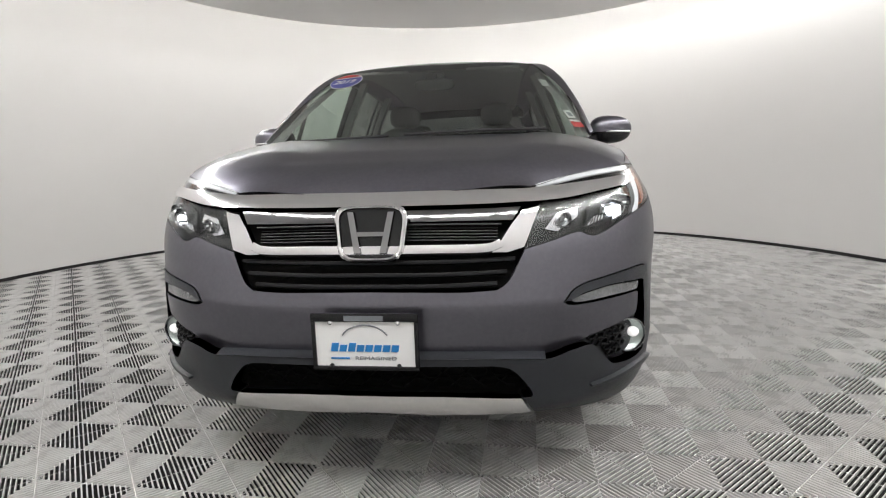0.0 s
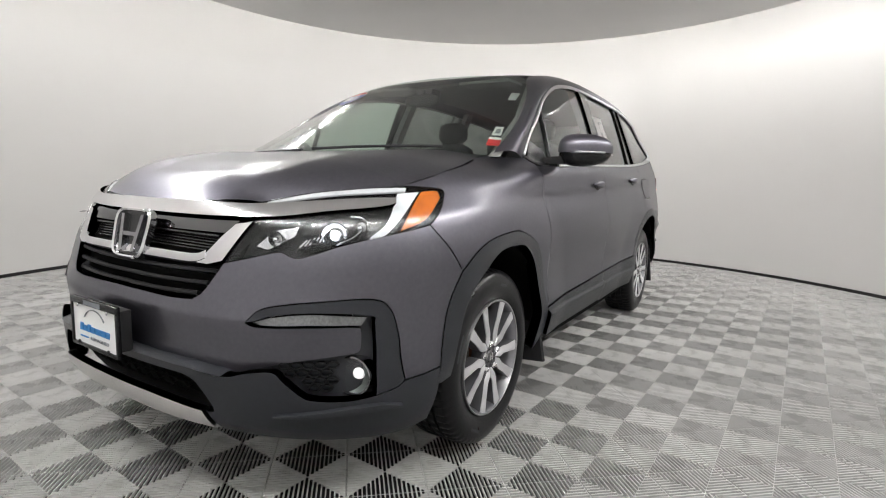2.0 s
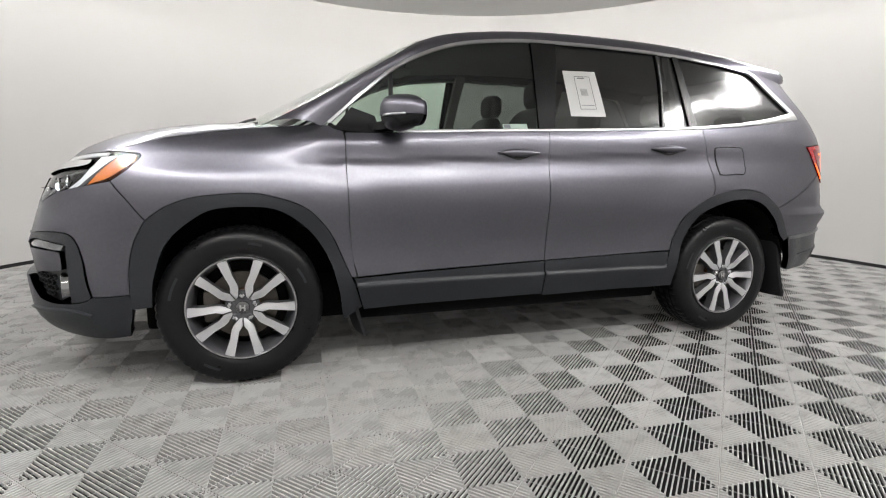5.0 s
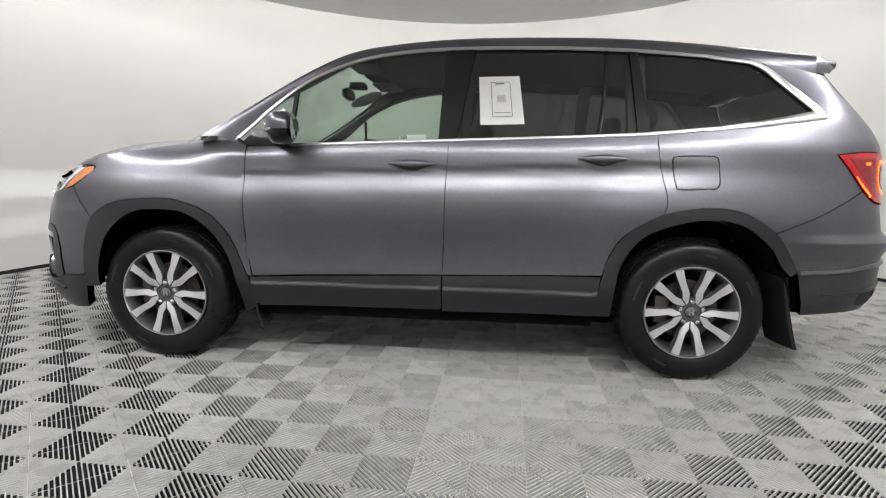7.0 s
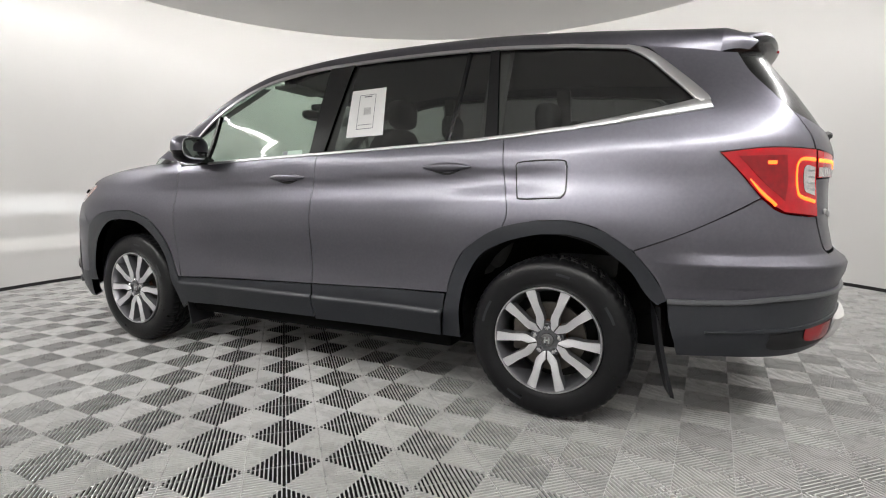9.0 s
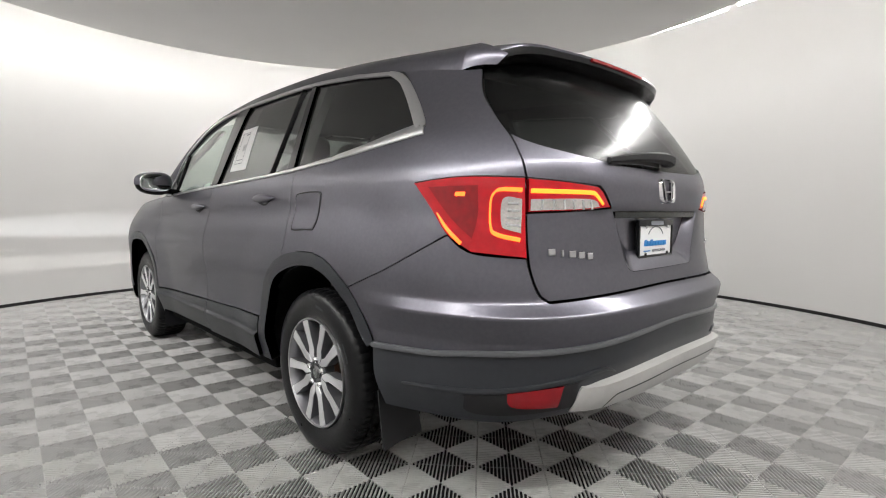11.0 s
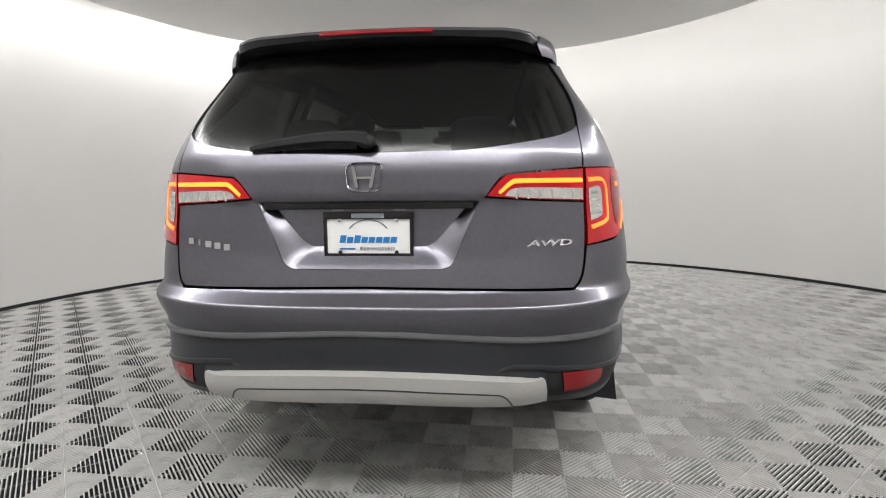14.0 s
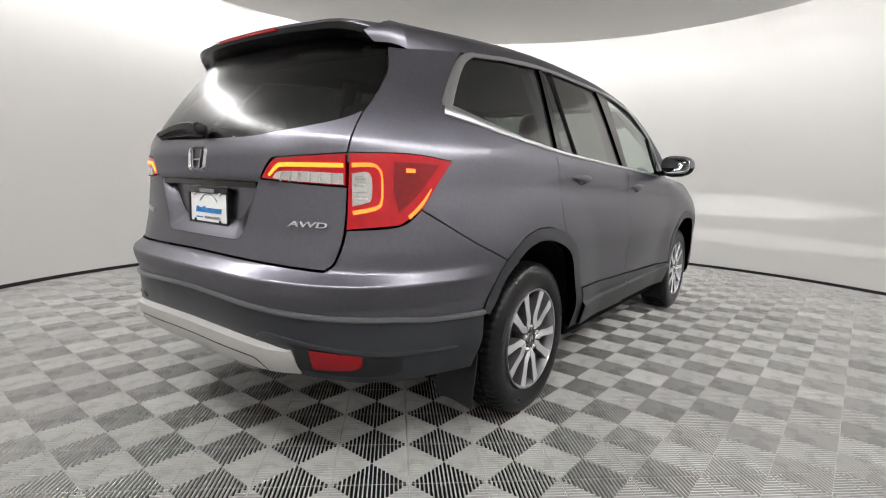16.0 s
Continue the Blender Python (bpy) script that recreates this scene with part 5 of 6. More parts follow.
    ribbon("glow_strip", [rx(0.735, 1.145), sy(2.226, 1.147), sy(2.208, 1.137), sy(2.200, 1.105), sy(2.206, 1.03), sy(2.222, 1.003), rx(0.75, 0.985)], (0.015, 0.013, 0.008, 0.007, 0.008, 0.013, 0.014), 0.004, bulge, GLOWRED, tl, "lit orange-red strip", side=side, n=6)
    # lamp on the tailgate
    o = loop([rx(0.716, 1.183), rx(0.6, 1.175), rx(0.460, 1.162)], [rx(0.460, 1.162), rx(0.432, 1.138), rx(0.396, 1.092)], [rx(0.396, 1.092), rx(0.55, 1.081), rx(0.722, 1.074)], [rx(0.722, 1.074), rx(0.716, 1.183)])
    panel("gate_lamp_lens", o, bulge, RED, tl, "glossy red tail lamp", side=side, step=0.02, thick=0.03)
    panel("reversing_lens", loop([rx(0.715, 1.118), rx(0.55, 1.122), rx(0.478, 1.117), rx(0.452, 1.092)], [rx(0.452, 1.092), rx(0.55, 1.084), rx(0.717, 1.077)], [rx(0.717, 1.077), rx(0.715, 1.118)]), bulge, CLEARL, tl, "clear ribbed reversing lens", side=side, step=0.02, lift=0.002, thick=0.002)
    ribbon("gate_glow_strip", [rx(0.712, 1.143), rx(0.60, 1.142), rx(0.50, 1.141), rx(0.474, 1.134), rx(0.438, 1.103)], (0.015, 0.015, 0.015, 0.014, 0.010), 0.004, bulge, GLOW, tl, "lit orange-red strip", side=side, n=6)
    for k in range(6):
        ribbon("lens_rib", [rx(0.50 + 0.036 * k, 1.115), rx(0.492 + 0.038 * k, 1.084)], 0.010, 0.004, bulge, REFLECT, tl, side=side, n=3)
    for k in range(4):
        ribbon("lens_rib", [rx(0.745, 1.03 + 0.024 * k), sy(2.240, 1.034 + 0.023 * k)], 0.008, 0.004, bulge, REFLECT, tl, side=side, n=3)


# spoiler: painted above, gloss black below
XS = [v * 0.90 for v in (0, 0.15, 0.3, 0.42, 0.50, 0.56, 0.61, 0.645, 0.67, 0.685, 0.705, 0.728)]


def spoiler_section(x):
    a = abs(x) / 0.90
    yt = 2.185 - 0.125 * (a / 0.685) ** 3 - 0.085 * ease(a, 0.60, 0.69) - 0.10 * ease(a, 0.68, 0.73)
    d = 0.040 * ease(a, 0.62, 0.70) + 0.022 * ease(a, 0.69, 0.73) - 0.006 * math.exp(-((a - 0.53) / 0.07) ** 2)
    pts = []
    for y in np.linspace(1.865, yt, 6):
        pts.append((y, float(roof(min(abs(x), 0.60), y)[2]) - d * ease(y, 1.88, 2.02) - max(0, abs(x) - 0.60)))
    zt = pts[-1][1]
    pts += [(yt + 0.008, zt - 0.012), (yt, zt - 0.030 - 0.012 * (a / 0.66) ** 4), (yt - 0.05, zt - 0.048), (yt - 0.14, zt - 0.052), (1.94, 1.618 - 0.02 * (a / 0.66) ** 2), (1.90, 1.612 - 0.02 * (a / 0.66) ** 2)]
    return [(x, y, z) for y, z in pts]


secs = [spoiler_section(x) for x in [-v for v in XS[:0:-1]] + XS]
V = [p for s in secs for p in s]
K = len(secs[0])
F, I = [], []
for i in range(len(secs) - 1):
    for j in range(K):
        F.append((i * K + j, (i + 1) * K + j, (i + 1) * K + (j + 1) % K, i * K + (j + 1) % K))
        I.append(0 if j < 6 else 1)
F += [tuple(range(K)), tuple((len(secs) - 1) * K + j for j in reversed(range(K)))]
I += [0, 0]
spoiler = mesh_object("roof_spoiler", V, F, PAINT, tailgate, "roof spoiler, gloss black beneath", smooth=True, slots=(GLOSS,), index=I)
spoiler.data.set_sharp_from_angle(angle=radians(35))
rows = []
for x in np.linspace(-0.205, 0.205, 15):
    s = spoiler_section(x)
    y, z = s[6][1], s[6][2]
    rows.append([(x, y - 0.006, z + 0.006), (x, y + 0.006, z + 0.003), (x, y + 0.006, z - 0.007), (x, y - 0.006, z - 0.009)])
part("high_brake_lamp", loft(rows), REDDIM, spoiler, "dark red high brake lamp")

# rear wiper
wip = empty("rear_wiper", tailgate)
rows = []
for i, q in enumerate(curve([shell(*rx(x, z)) + np.array([0, dy, 0]) for x, z, dy in ((-0.015, 1.276, 0.045), (0.05, 1.285, 0.05), (0.18, 1.282, 0.04), (0.30, 1.270, 0.025), (0.395, 1.258, 0.012))], 5)):
    f = i / 20
    h, w = 0.024 * (1 - 0.6 * f), 0.018 * (1 - 0.5 * f)
    rows.append([q + np.array([0, a * w, b * h]) for a, b in ((1, -0.6), (1, 0.6), (0.2, 1), (-1, 0.8), (-1, -1), (0.2, -1))])
part("wiper_arm", loft(rows), MATTE, wip, "black wiper arm")
part("wiper_blade", loft([[shell(*rx(x, z)) + np.array([0, a, b]) for a, b in ((0.002, -0.008), (0.010, -0.008), (0.010, 0.006), (0.002, 0.006))] for x, z in ((0.03, 1.258), (0.15, 1.262), (0.28, 1.258), (0.39, 1.250))]), RUBBER, wip)
part("wiper_pivot", pill(tuple(shell(*rx(-0.01, 1.272)) + np.array([0, 0.03, 0])), (0.028, 0.026, 0.022), 2.4), MATTE, wip)

# roof aerial
part("aerial", loft([[(0.0 + a * r, 1.78 + y + b * r * 2, z) for a, b in ((1, 0), (0.5, 0.8), (-0.5, 0.8), (-1, 0), (-0.5, -0.8), (0.5, -0.8))] for z, r, y in ((1.74, 0.022, 0), (1.765, 0.016, 0.01), (1.79, 0.006, 0.03))]), GLOSS, car, "small black roof aerial")


# number plates: frames with a white insert; the dealer's words are plain bars
def plate(parent_name, y, zc, w, h, facing, wide):
    p = empty(parent_name, car)
    m = Matrix.Translation((0, y, zc)) @ Matrix.Rotation(0 if facing < 0 else math.pi, 4, "Z")

    def at(x0, z0, x1, z1, d0, d1, name, mt, label="", bevel=0.0):
        bm = block(x0, d0, z0, x1, d1, z1, bevel)
        bm.transform(m)
        part(name, bm, mt, p, label, smooth=bevel > 0)
    t = 0.012
    at(-w, h - t * 2.0, w, h, -0.010, 0.004, "frame_bar", GLOSS, "black plate frame", 0.003)
    at(-w, -h, w, -h + t, -0.010, 0.004, "frame_bar", GLOSS, "", 0.003)
    at(-w, -h + t, -w + t, h - t * 2.0, -0.010, 0.004, "frame_bar", GLOSS, "", 0.003)
    at(w - t, -h + t, w, h - t * 2.0, -0.010, 0.004, "frame_bar", GLOSS, "", 0.003)
    at(-w + t, -h + t, w - t, h - t * 2.0, -0.004, 0.003, "plate_insert", WHITE, "white dealer plate insert")
    k = w / 0.165
    for i in range(8):
        bm = block((-0.106 + 0.0268 * i) * k, -0.006, -0.030 * k, (-0.084 + 0.0268 * i) * k, -0.003, (-0.009 if i not in (0, 2) else -0.003) * k)
        bm.transform(m @ Matrix(((1, 0, 0.2, 0.004 * k), (0, 1, 0, 0), (0, 0, 1, 0), (0, 0, 0, 1))))
        part("blue_word_bar", bm, BLUE, p, "blue bars where the dealer's name stands" if i == 0 else "", smooth=False)
    lettering("plate_slogan", "REIMAGINED", 0.0165 * k, 0.0006, m @ Matrix(((1.35, 0, 0, 0.032 * k), (0, 0, -1, -0.0052), (0, 1, 0, -0.0515 * k), (0, 0, 0, 1))), GREYPR, p, "small grey letters")
    at(-0.108 * k, -0.054 * k, -0.05 * k, -0.049 * k, -0.006, -0.003, "stripe_bar", BLUE)
    at(-0.06 * k, h - t * 1.7, 0.06 * k, h - t * 0.4, -0.0115, -0.009, "frame_word_bar", GREYPR, "grey bar of raised print")
    arc = [m @ Vector((0.078 * k * math.cos(a), -0.005, -0.005 * k + 0.058 * k * math.sin(a))) for a in np.linspace(0.15 * math.pi, 0.85 * math.pi, 9)]
    part("arch_line", tube([tuple(v) for v in arc], 0.0022, 6, 3), GREYPR, p)
    for sx, sz in ((-1, 1), (1, 1), (-1, -1), (1, -1)):
        c = m @ Vector((sx * w * 0.63, -0.011, (h - t * 2.2 if sz > 0 else -h + t * 1.3)))
        part("plate_screw", pill(tuple(c), (0.007, 0.004, 0.007), 2.0, 8, 14), CHROME if sz > 0 else MATTE, p, "screw cap")
    at(-w * 0.9, -h * 0.8, w * 0.9, h * 0.8, 0.004, 0.045, "plate_bracket", MATTE, "black plate bracket", 0.004)


plate("front_number_plate", -2.585, 0.573, 0.160, 0.086, -1, True)
plate("rear_number_plate", 2.372, 0.970, 0.152, 0.075, 1, False)
part("plate_shade", block(-0.352, 2.335, 1.054, 0.352, 2.388, 1.082, 0.005), GLOSS, tailgate, "gloss black grab ledge over the plate")
for sx in (-1, 1):
    part("plate_lamp", block(0.105 * sx - 0.02, 2.345, 1.048, 0.105 * sx + 0.02, 2.365, 1.055, 0.002), CLEARL, tailgate, "small plate lamp")

# badges and raised words at the tail
rb = empty("rear_badge", car)
badge(rb, 2.408, 1.157, 0.098, -1, tilt=6)


def on_tail(x, z, lift):
    s, zz = rx(x, z)
    q = np.array([[s, zz]])
    pos, nrm = shell(q[:, 0], q[:, 1])[0], surface_normal(shell, q)[0]
    right = np.cross((0, 0, 1.0), nrm)
    right /= np.linalg.norm(right)
    up = np.cross(nrm, right)
    return Matrix(((right[0], up[0], nrm[0], pos[0] + nrm[0] * lift), (right[1], up[1], nrm[1], pos[1] + nrm[1] * lift), (right[2], up[2], nrm[2], pos[2] + nrm[2] * lift), (0, 0, 0, 1)))


lettering("awd_lettering", "AWD", 0.038, 0.003, on_tail(-0.607, 0.938, 0.002) @ Matrix(((1.66, 0.28, 0, 0), (0, 0.72, 0, 0), (0, 0, 1, 0), (0, 0, 0, 1))), CHROME, tailgate, "chrome raised letters", 0.02)
for k in range(5):
    bm = block(-0.013 if k != 1 else -0.004, -0.011, 0, 0.013 if k != 1 else 0.004, 0.011, 0.005, 0.0015, 1)
    bm.transform(on_tail(0.655 - 0.039 * k, 0.945 - 0.0045 * k, 0.0))
    part("word_bar", bm, SATIN, tailgate, "chrome bar where the model's name stands", smooth=False)

# stickers
stk = empty("year_sticker", windscreen)
ell = lambda w, h, z0=1.622: np.array([(-0.562 + w * math.cos(a), z0 + h * math.sin(a)) for a in np.linspace(0, 2 * math.pi, 36, endpoint=False)])
panel("sticker_rim", ell(0.112, 0.060), screen, WHITE, stk, "white oval sticker edge", lift=0.004, thick=0.001, step=0.02, gap=0)
panel("sticker_top", np.array([(-0.562 + 0.106 * math.cos(a), 1.622 + 0.055 * math.sin(a)) for a in np.linspace(0.62, math.pi - 0.62, 16)]), screen, REDPR, stk, "red upper part", lift=0.0052, thick=0.001, step=0.02, gap=0)
panel("sticker_low", np.array([(-0.562 + 0.106 * math.cos(a), 1.622 + 0.055 * math.sin(a)) for a in np.linspace(-math.pi - 0.45, 0.45, 26)]), screen, NAVY, stk, "blue lower part", lift=0.0052, thick=0.001, step=0.02, gap=0)
q = np.array([[-0.562, 1.613]])
pos, nrm = screen(q[:, 0], q[:, 1])[0], surface_normal(screen, q)[0]
right = np.cross((0, 0, 1.0), nrm)
right /= np.linalg.norm(right)
up = np.cross(nrm, right)
lettering("sticker_year", "2019", 0.078, 0.0005, Matrix(((right[0], up[0], nrm[0], pos[0] + nrm[0] * 0.0072), (right[1], up[1], nrm[1], pos[1] + nrm[1] * 0.0072), (right[2], up[2], nrm[2], pos[2] + nrm[2] * 0.0072), (0, 0, 0, 1))), WHITE, stk, "white year figures", 0.02)
for nm, q, mt in (("inspection_sticker", [(0.752, 1.312), (0.793, 1.311), (0.770, 1.358), (0.732, 1.360)], PAPER), ("red_sticker", [(0.772, 1.258), (0.828, 1.256), (0.812, 1.286), (0.757, 1.290)], REDPR),
                  ("red_sticker_head", [(0.757, 1.291), (0.812, 1.287), (0.806, 1.298), (0.750, 1.302)], PAPER), ("white_sticker", [(0.650, 1.531), (0.690, 1.531), (0.675, 1.580), (0.628, 1.584)], PAPER)):
    panel(nm, np.array(q), screen, mt, windscreen, "small sticker in the windscreen", lift=-0.007, thick=0.001, step=0.03, gap=0)
panel("sticker_print", np.array([(0.758, 1.322), (0.780, 1.321), (0.768, 1.345), (0.748, 1.346)]), screen, GREYPR, windscreen, lift=-0.0062, thick=0.0006, step=0.03, gap=0)
lw = [o for o in car.children_recursive if o.name == "rear_side_window"][0]
panel("window_notice", np.array(sides([(0.20, 1.302), (0.425, 1.308), (0.395, 1.562), (0.185, 1.556)])), shell, PAPER, lw, "white paper notice taped inside", lift=-0.009, thick=0.0006, step=0.05, gap=0)
for a, b in (((0.262, 1.34), (0.362, 1.344)), ((0.362, 1.344), (0.345, 1.525)), ((0.345, 1.525), (0.248, 1.522)), ((0.248, 1.522), (0.262, 1.34)), ((0.268, 1.362), (0.352, 1.365))):
    ribbon("notice_line", sides([a, b]), 0.003, 0.0004, shell, GREYPR, lw, n=4, sink=-0.0)
panel("notice_print", np.array(sides([(0.285, 1.42), (0.33, 1.421), (0.322, 1.46), (0.279, 1.459)])), shell, mat("pale grey print", (0.5, 0.5, 0.5), 0.6, 0, 0, 0.4, 300), lw, lift=-0.0075, thick=0.0004, step=0.05, gap=0)
panel("notice_title", np.array(sides([(0.272, 1.515), (0.318, 1.517), (0.317, 1.523), (0.271, 1.521)])), shell, GREYPR, lw, lift=-0.0075, thick=0.0004, step=0.05, gap=0)
fw = [o for o in car.children_recursive if o.name == "front_side_window"][0]
panel("window_label", np.array(sides([(-0.215, 1.216), (-0.075, 1.222), (-0.078, 1.25), (-0.218, 1.244)])), shell, mat("pale green label", (0.45, 0.58, 0.50), 0.6, 0, 0, 0.1, 100), fw, "small pale label in the window", lift=-0.010, thick=0.0006, step=0.05, gap=0)
panel("label_print", np.array(sides([(-0.21, 1.222), (-0.175, 1.224), (-0.177, 1.243), (-0.212, 1.241)])), shell, GREYPR, fw, lift=-0.0085, thick=0.0004, step=0.05, gap=0)


# ---- wheels ----
def tyre_mesh():
    prof = [(-0.030, 0.232), (-0.004, 0.236), (0.006, 0.246), (0.014, 0.270), (0.018, 0.300), (0.013, 0.326), (0.004, 0.346), (-0.006, 0.357), (-0.020, 0.3635), (-0.045, 0.3655), (-0.050, 0.3655), (-0.052, 0.358), (-0.060, 0.358),
            (-0.062, 0.366), (-0.092, 0.366), (-0.094, 0.358), (-0.104, 0.358), (-0.106, 0.366), (-0.136, 0.366), (-0.138, 0.358), (-0.148, 0.358), (-0.150, 0.366), (-0.185, 0.364), (-0.205, 0.357), (-0.215, 0.34), (-0.225, 0.30), (-0.215, 0.25), (-0.19, 0.232)]
    seg = 240
    bm = bmesh.new()
    rings = []
    for i, (x, r) in enumerate(prof):
        row = []
        for k in range(seg):
            rr = r
            shoulder = 7 <= i <= 10 or 21 <= i <= 22
            centre = 13 <= i <= 14 or 17 <= i <= 18
            if shoulder and k % 4 == 0:
                rr = r - 0.0045
            elif centre and (k + i) % 5 == 0:
                rr = r - 0.006
            a = 2 * math.pi * k / seg
            row.append(bm.verts.new((x, rr * math.cos(a), rr * math.sin(a))))
        rings.append(row)
    for a, b in zip(rings[:-1], rings[1:]):
        for k in range(seg):
            bm.faces.new((a[k], a[(k + 1) % seg], b[(k + 1) % seg], b[k]))
    return bm


def wheel(at, turn):
    w = empty("wheel", car)
    part("tyre", tyre_mesh(), RUBBER, w, "black road tyre with worn tread")
    for a0, a1 in ((0.35, 0.62), (1.25, 1.45), (2.6, 2.95), (4.1, 4.35)):
        bm = bmesh.new()
        rows = [[bm.verts.new((0.0165 - 0.0009 * abs(j), r * math.cos(a), r * math.sin(a))) for j, r in ((0, 0.297), (0, 0.303), (0, 0.309))] for a in np.linspace(a0, a1, 10)]
        for r0, r1 in zip(rows[:-1], rows[1:]):
            for j in range(2):
                bm.faces.new((r0[j], r1[j], r1[j + 1], r0[j + 1]))
        bmesh.ops.translate(bm, verts=bm.verts, vec=(0.0022, 0, 0))
        part("sidewall_print", bm, CLAD, w)
    part("rim", lathe([(0.004, 0.2415), (0.012, 0.2400), (0.012, 0.2335), (0.004, 0.2290), (-0.02, 0.222), (-0.10, 0.205), (-0.19, 0.222), (-0.20, 0.238)], 96, caps=False), BARREL, w, "metallic grey wheel rim")
    part("rim_lip", lathe([(0.0045, 0.2425), (0.0135, 0.2405), (0.0135, 0.2365), (0.008, 0.2335)], 96, caps=False), SATIN, w, "bright machined rim edge")
    part("brake_disc", lathe([(-0.075, 0.07), (-0.07, 0.075), (-0.07, 0.158), (-0.095, 0.158), (-0.095, 0.07)], 72, caps=False), STEEL, w, "steel brake disc")
    part("hub_bell", lathe([(-0.045, 0.002), (-0.045, 0.066), (-0.05, 0.078), (-0.085, 0.08)], 48), RUST, w, "rust-brown brake hub")
    part("brake_caliper", block(-0.13, -0.17, -0.075, -0.045, -0.095, 0.075, 0.015), STEEL, w, "brake caliper")
    part("wheel_back", lathe([(-0.16, 0.002), (-0.16, 0.215)], 48), MATTE, w)
    part("hub_face", lathe([(-0.002, 0.002), (-0.002, 0.028), (-0.008, 0.032), (-0.010, 0.070), (-0.03, 0.076), (-0.05, 0.076)], 60), GUN, w, "dark grey wheel hub")
    part("hub_cap", lathe([(0.004, 0.001), (0.003, 0.022), (0.0, 0.029), (-0.006, 0.031)], 40), HCHROME, w, "grey centre cap")
    bm = bmesh.new()
    for yy in (-0.009, 0.009):
        block(0.003, yy - 0.0035, -0.013, 0.0065, yy + 0.0035, 0.013, bm=bm)
    block(0.003, -0.009, -0.003, 0.0062, 0.009, 0.003, bm=bm)
    part("cap_mark", bm, SATIN, w, smooth=False)
    prong = [(0.048, 0.002), (0.052, 0.016), (0.083, 0.044), (0.100, 0.051), (0.150, 0.062), (0.217, 0.087), (0.226, 0.066), (0.232, 0.045), (0.160, 0.029), (0.112, 0.019), (0.086, 0.002)]
    for g in range(5):
        base = -math.pi / 2 + g * 2 * math.pi / 5
        for sgn in (1, -1):
            bm = bmesh.new()
            f, m, b = [], [], []
            cx = np.mean([p[0] for p in prong]), np.mean([p[1] for p in prong])
            for r, t in prong:
                for lst, x, k in ((f, 0.004 + 0.006 * (r / 0.23) ** 2, 0.93), (m, 0.000 + 0.006 * (r / 0.23) ** 2, 1.0), (b, -0.045, 0.96)):
                    rr, tt = cx[0] + (r - cx[0]) * (k if lst is not f or r < 0.22 else 0.985), cx[1] + (t - cx[1]) * k
                    ang = base + sgn * math.atan2(tt, rr)
                    rad = math.hypot(rr, tt)
                    lst.append(bm.verts.new((x, rad * math.cos(ang), rad * math.sin(ang))))
            ff = bm.faces.new(f)
            ff.material_index = 0
            for p, q, mi in ((f, m, 0), (m, b, 1)):
                for i in range(len(f)):
                    fc = bm.faces.new((p[i], p[(i + 1) % len(f)], q[(i + 1) % len(f)], q[i]))
                    fc.material_index = mi
            part("spoke", bm, ALLOY, w, "machined bright spoke with dark grey flanks", slots=(GUN,))
        a = base + math.pi / 5
        bm = lathe([(0.014, 0.001), (0.013, 0.008), (0.008, 0.013), (-0.012, 0.0145)], 6)
        bmesh.ops.translate(bm, verts=bm.verts, vec=(0, 0.057 * math.cos(a), 0.057 * math.sin(a)))
        part("lug_nut", bm, CHROME, w, "chrome wheel nut")
        bm = lathe([(-0.006, 0.014), (-0.003, 0.019), (-0.012, 0.021)], 20)
        bmesh.ops.translate(bm, verts=bm.verts, vec=(0, 0.057 * math.cos(a), 0.057 * math.sin(a)))
        part("nut_seat", bm, GUN, w)
    w.matrix_basis = Matrix.Translation(at) @ Matrix.Rotation(turn, 4, "Z")
    return w


first = wheel((0.938, HUBS[0][0], 0.3655), 0)
for x, y, turn in ((0.938, HUBS[1][0], 0), (-0.938, HUBS[0][0], 180), (-0.938, HUBS[1][0], 180)):
    copy_thing(first, pose(x, y, 0.3655, 0, 0, turn))

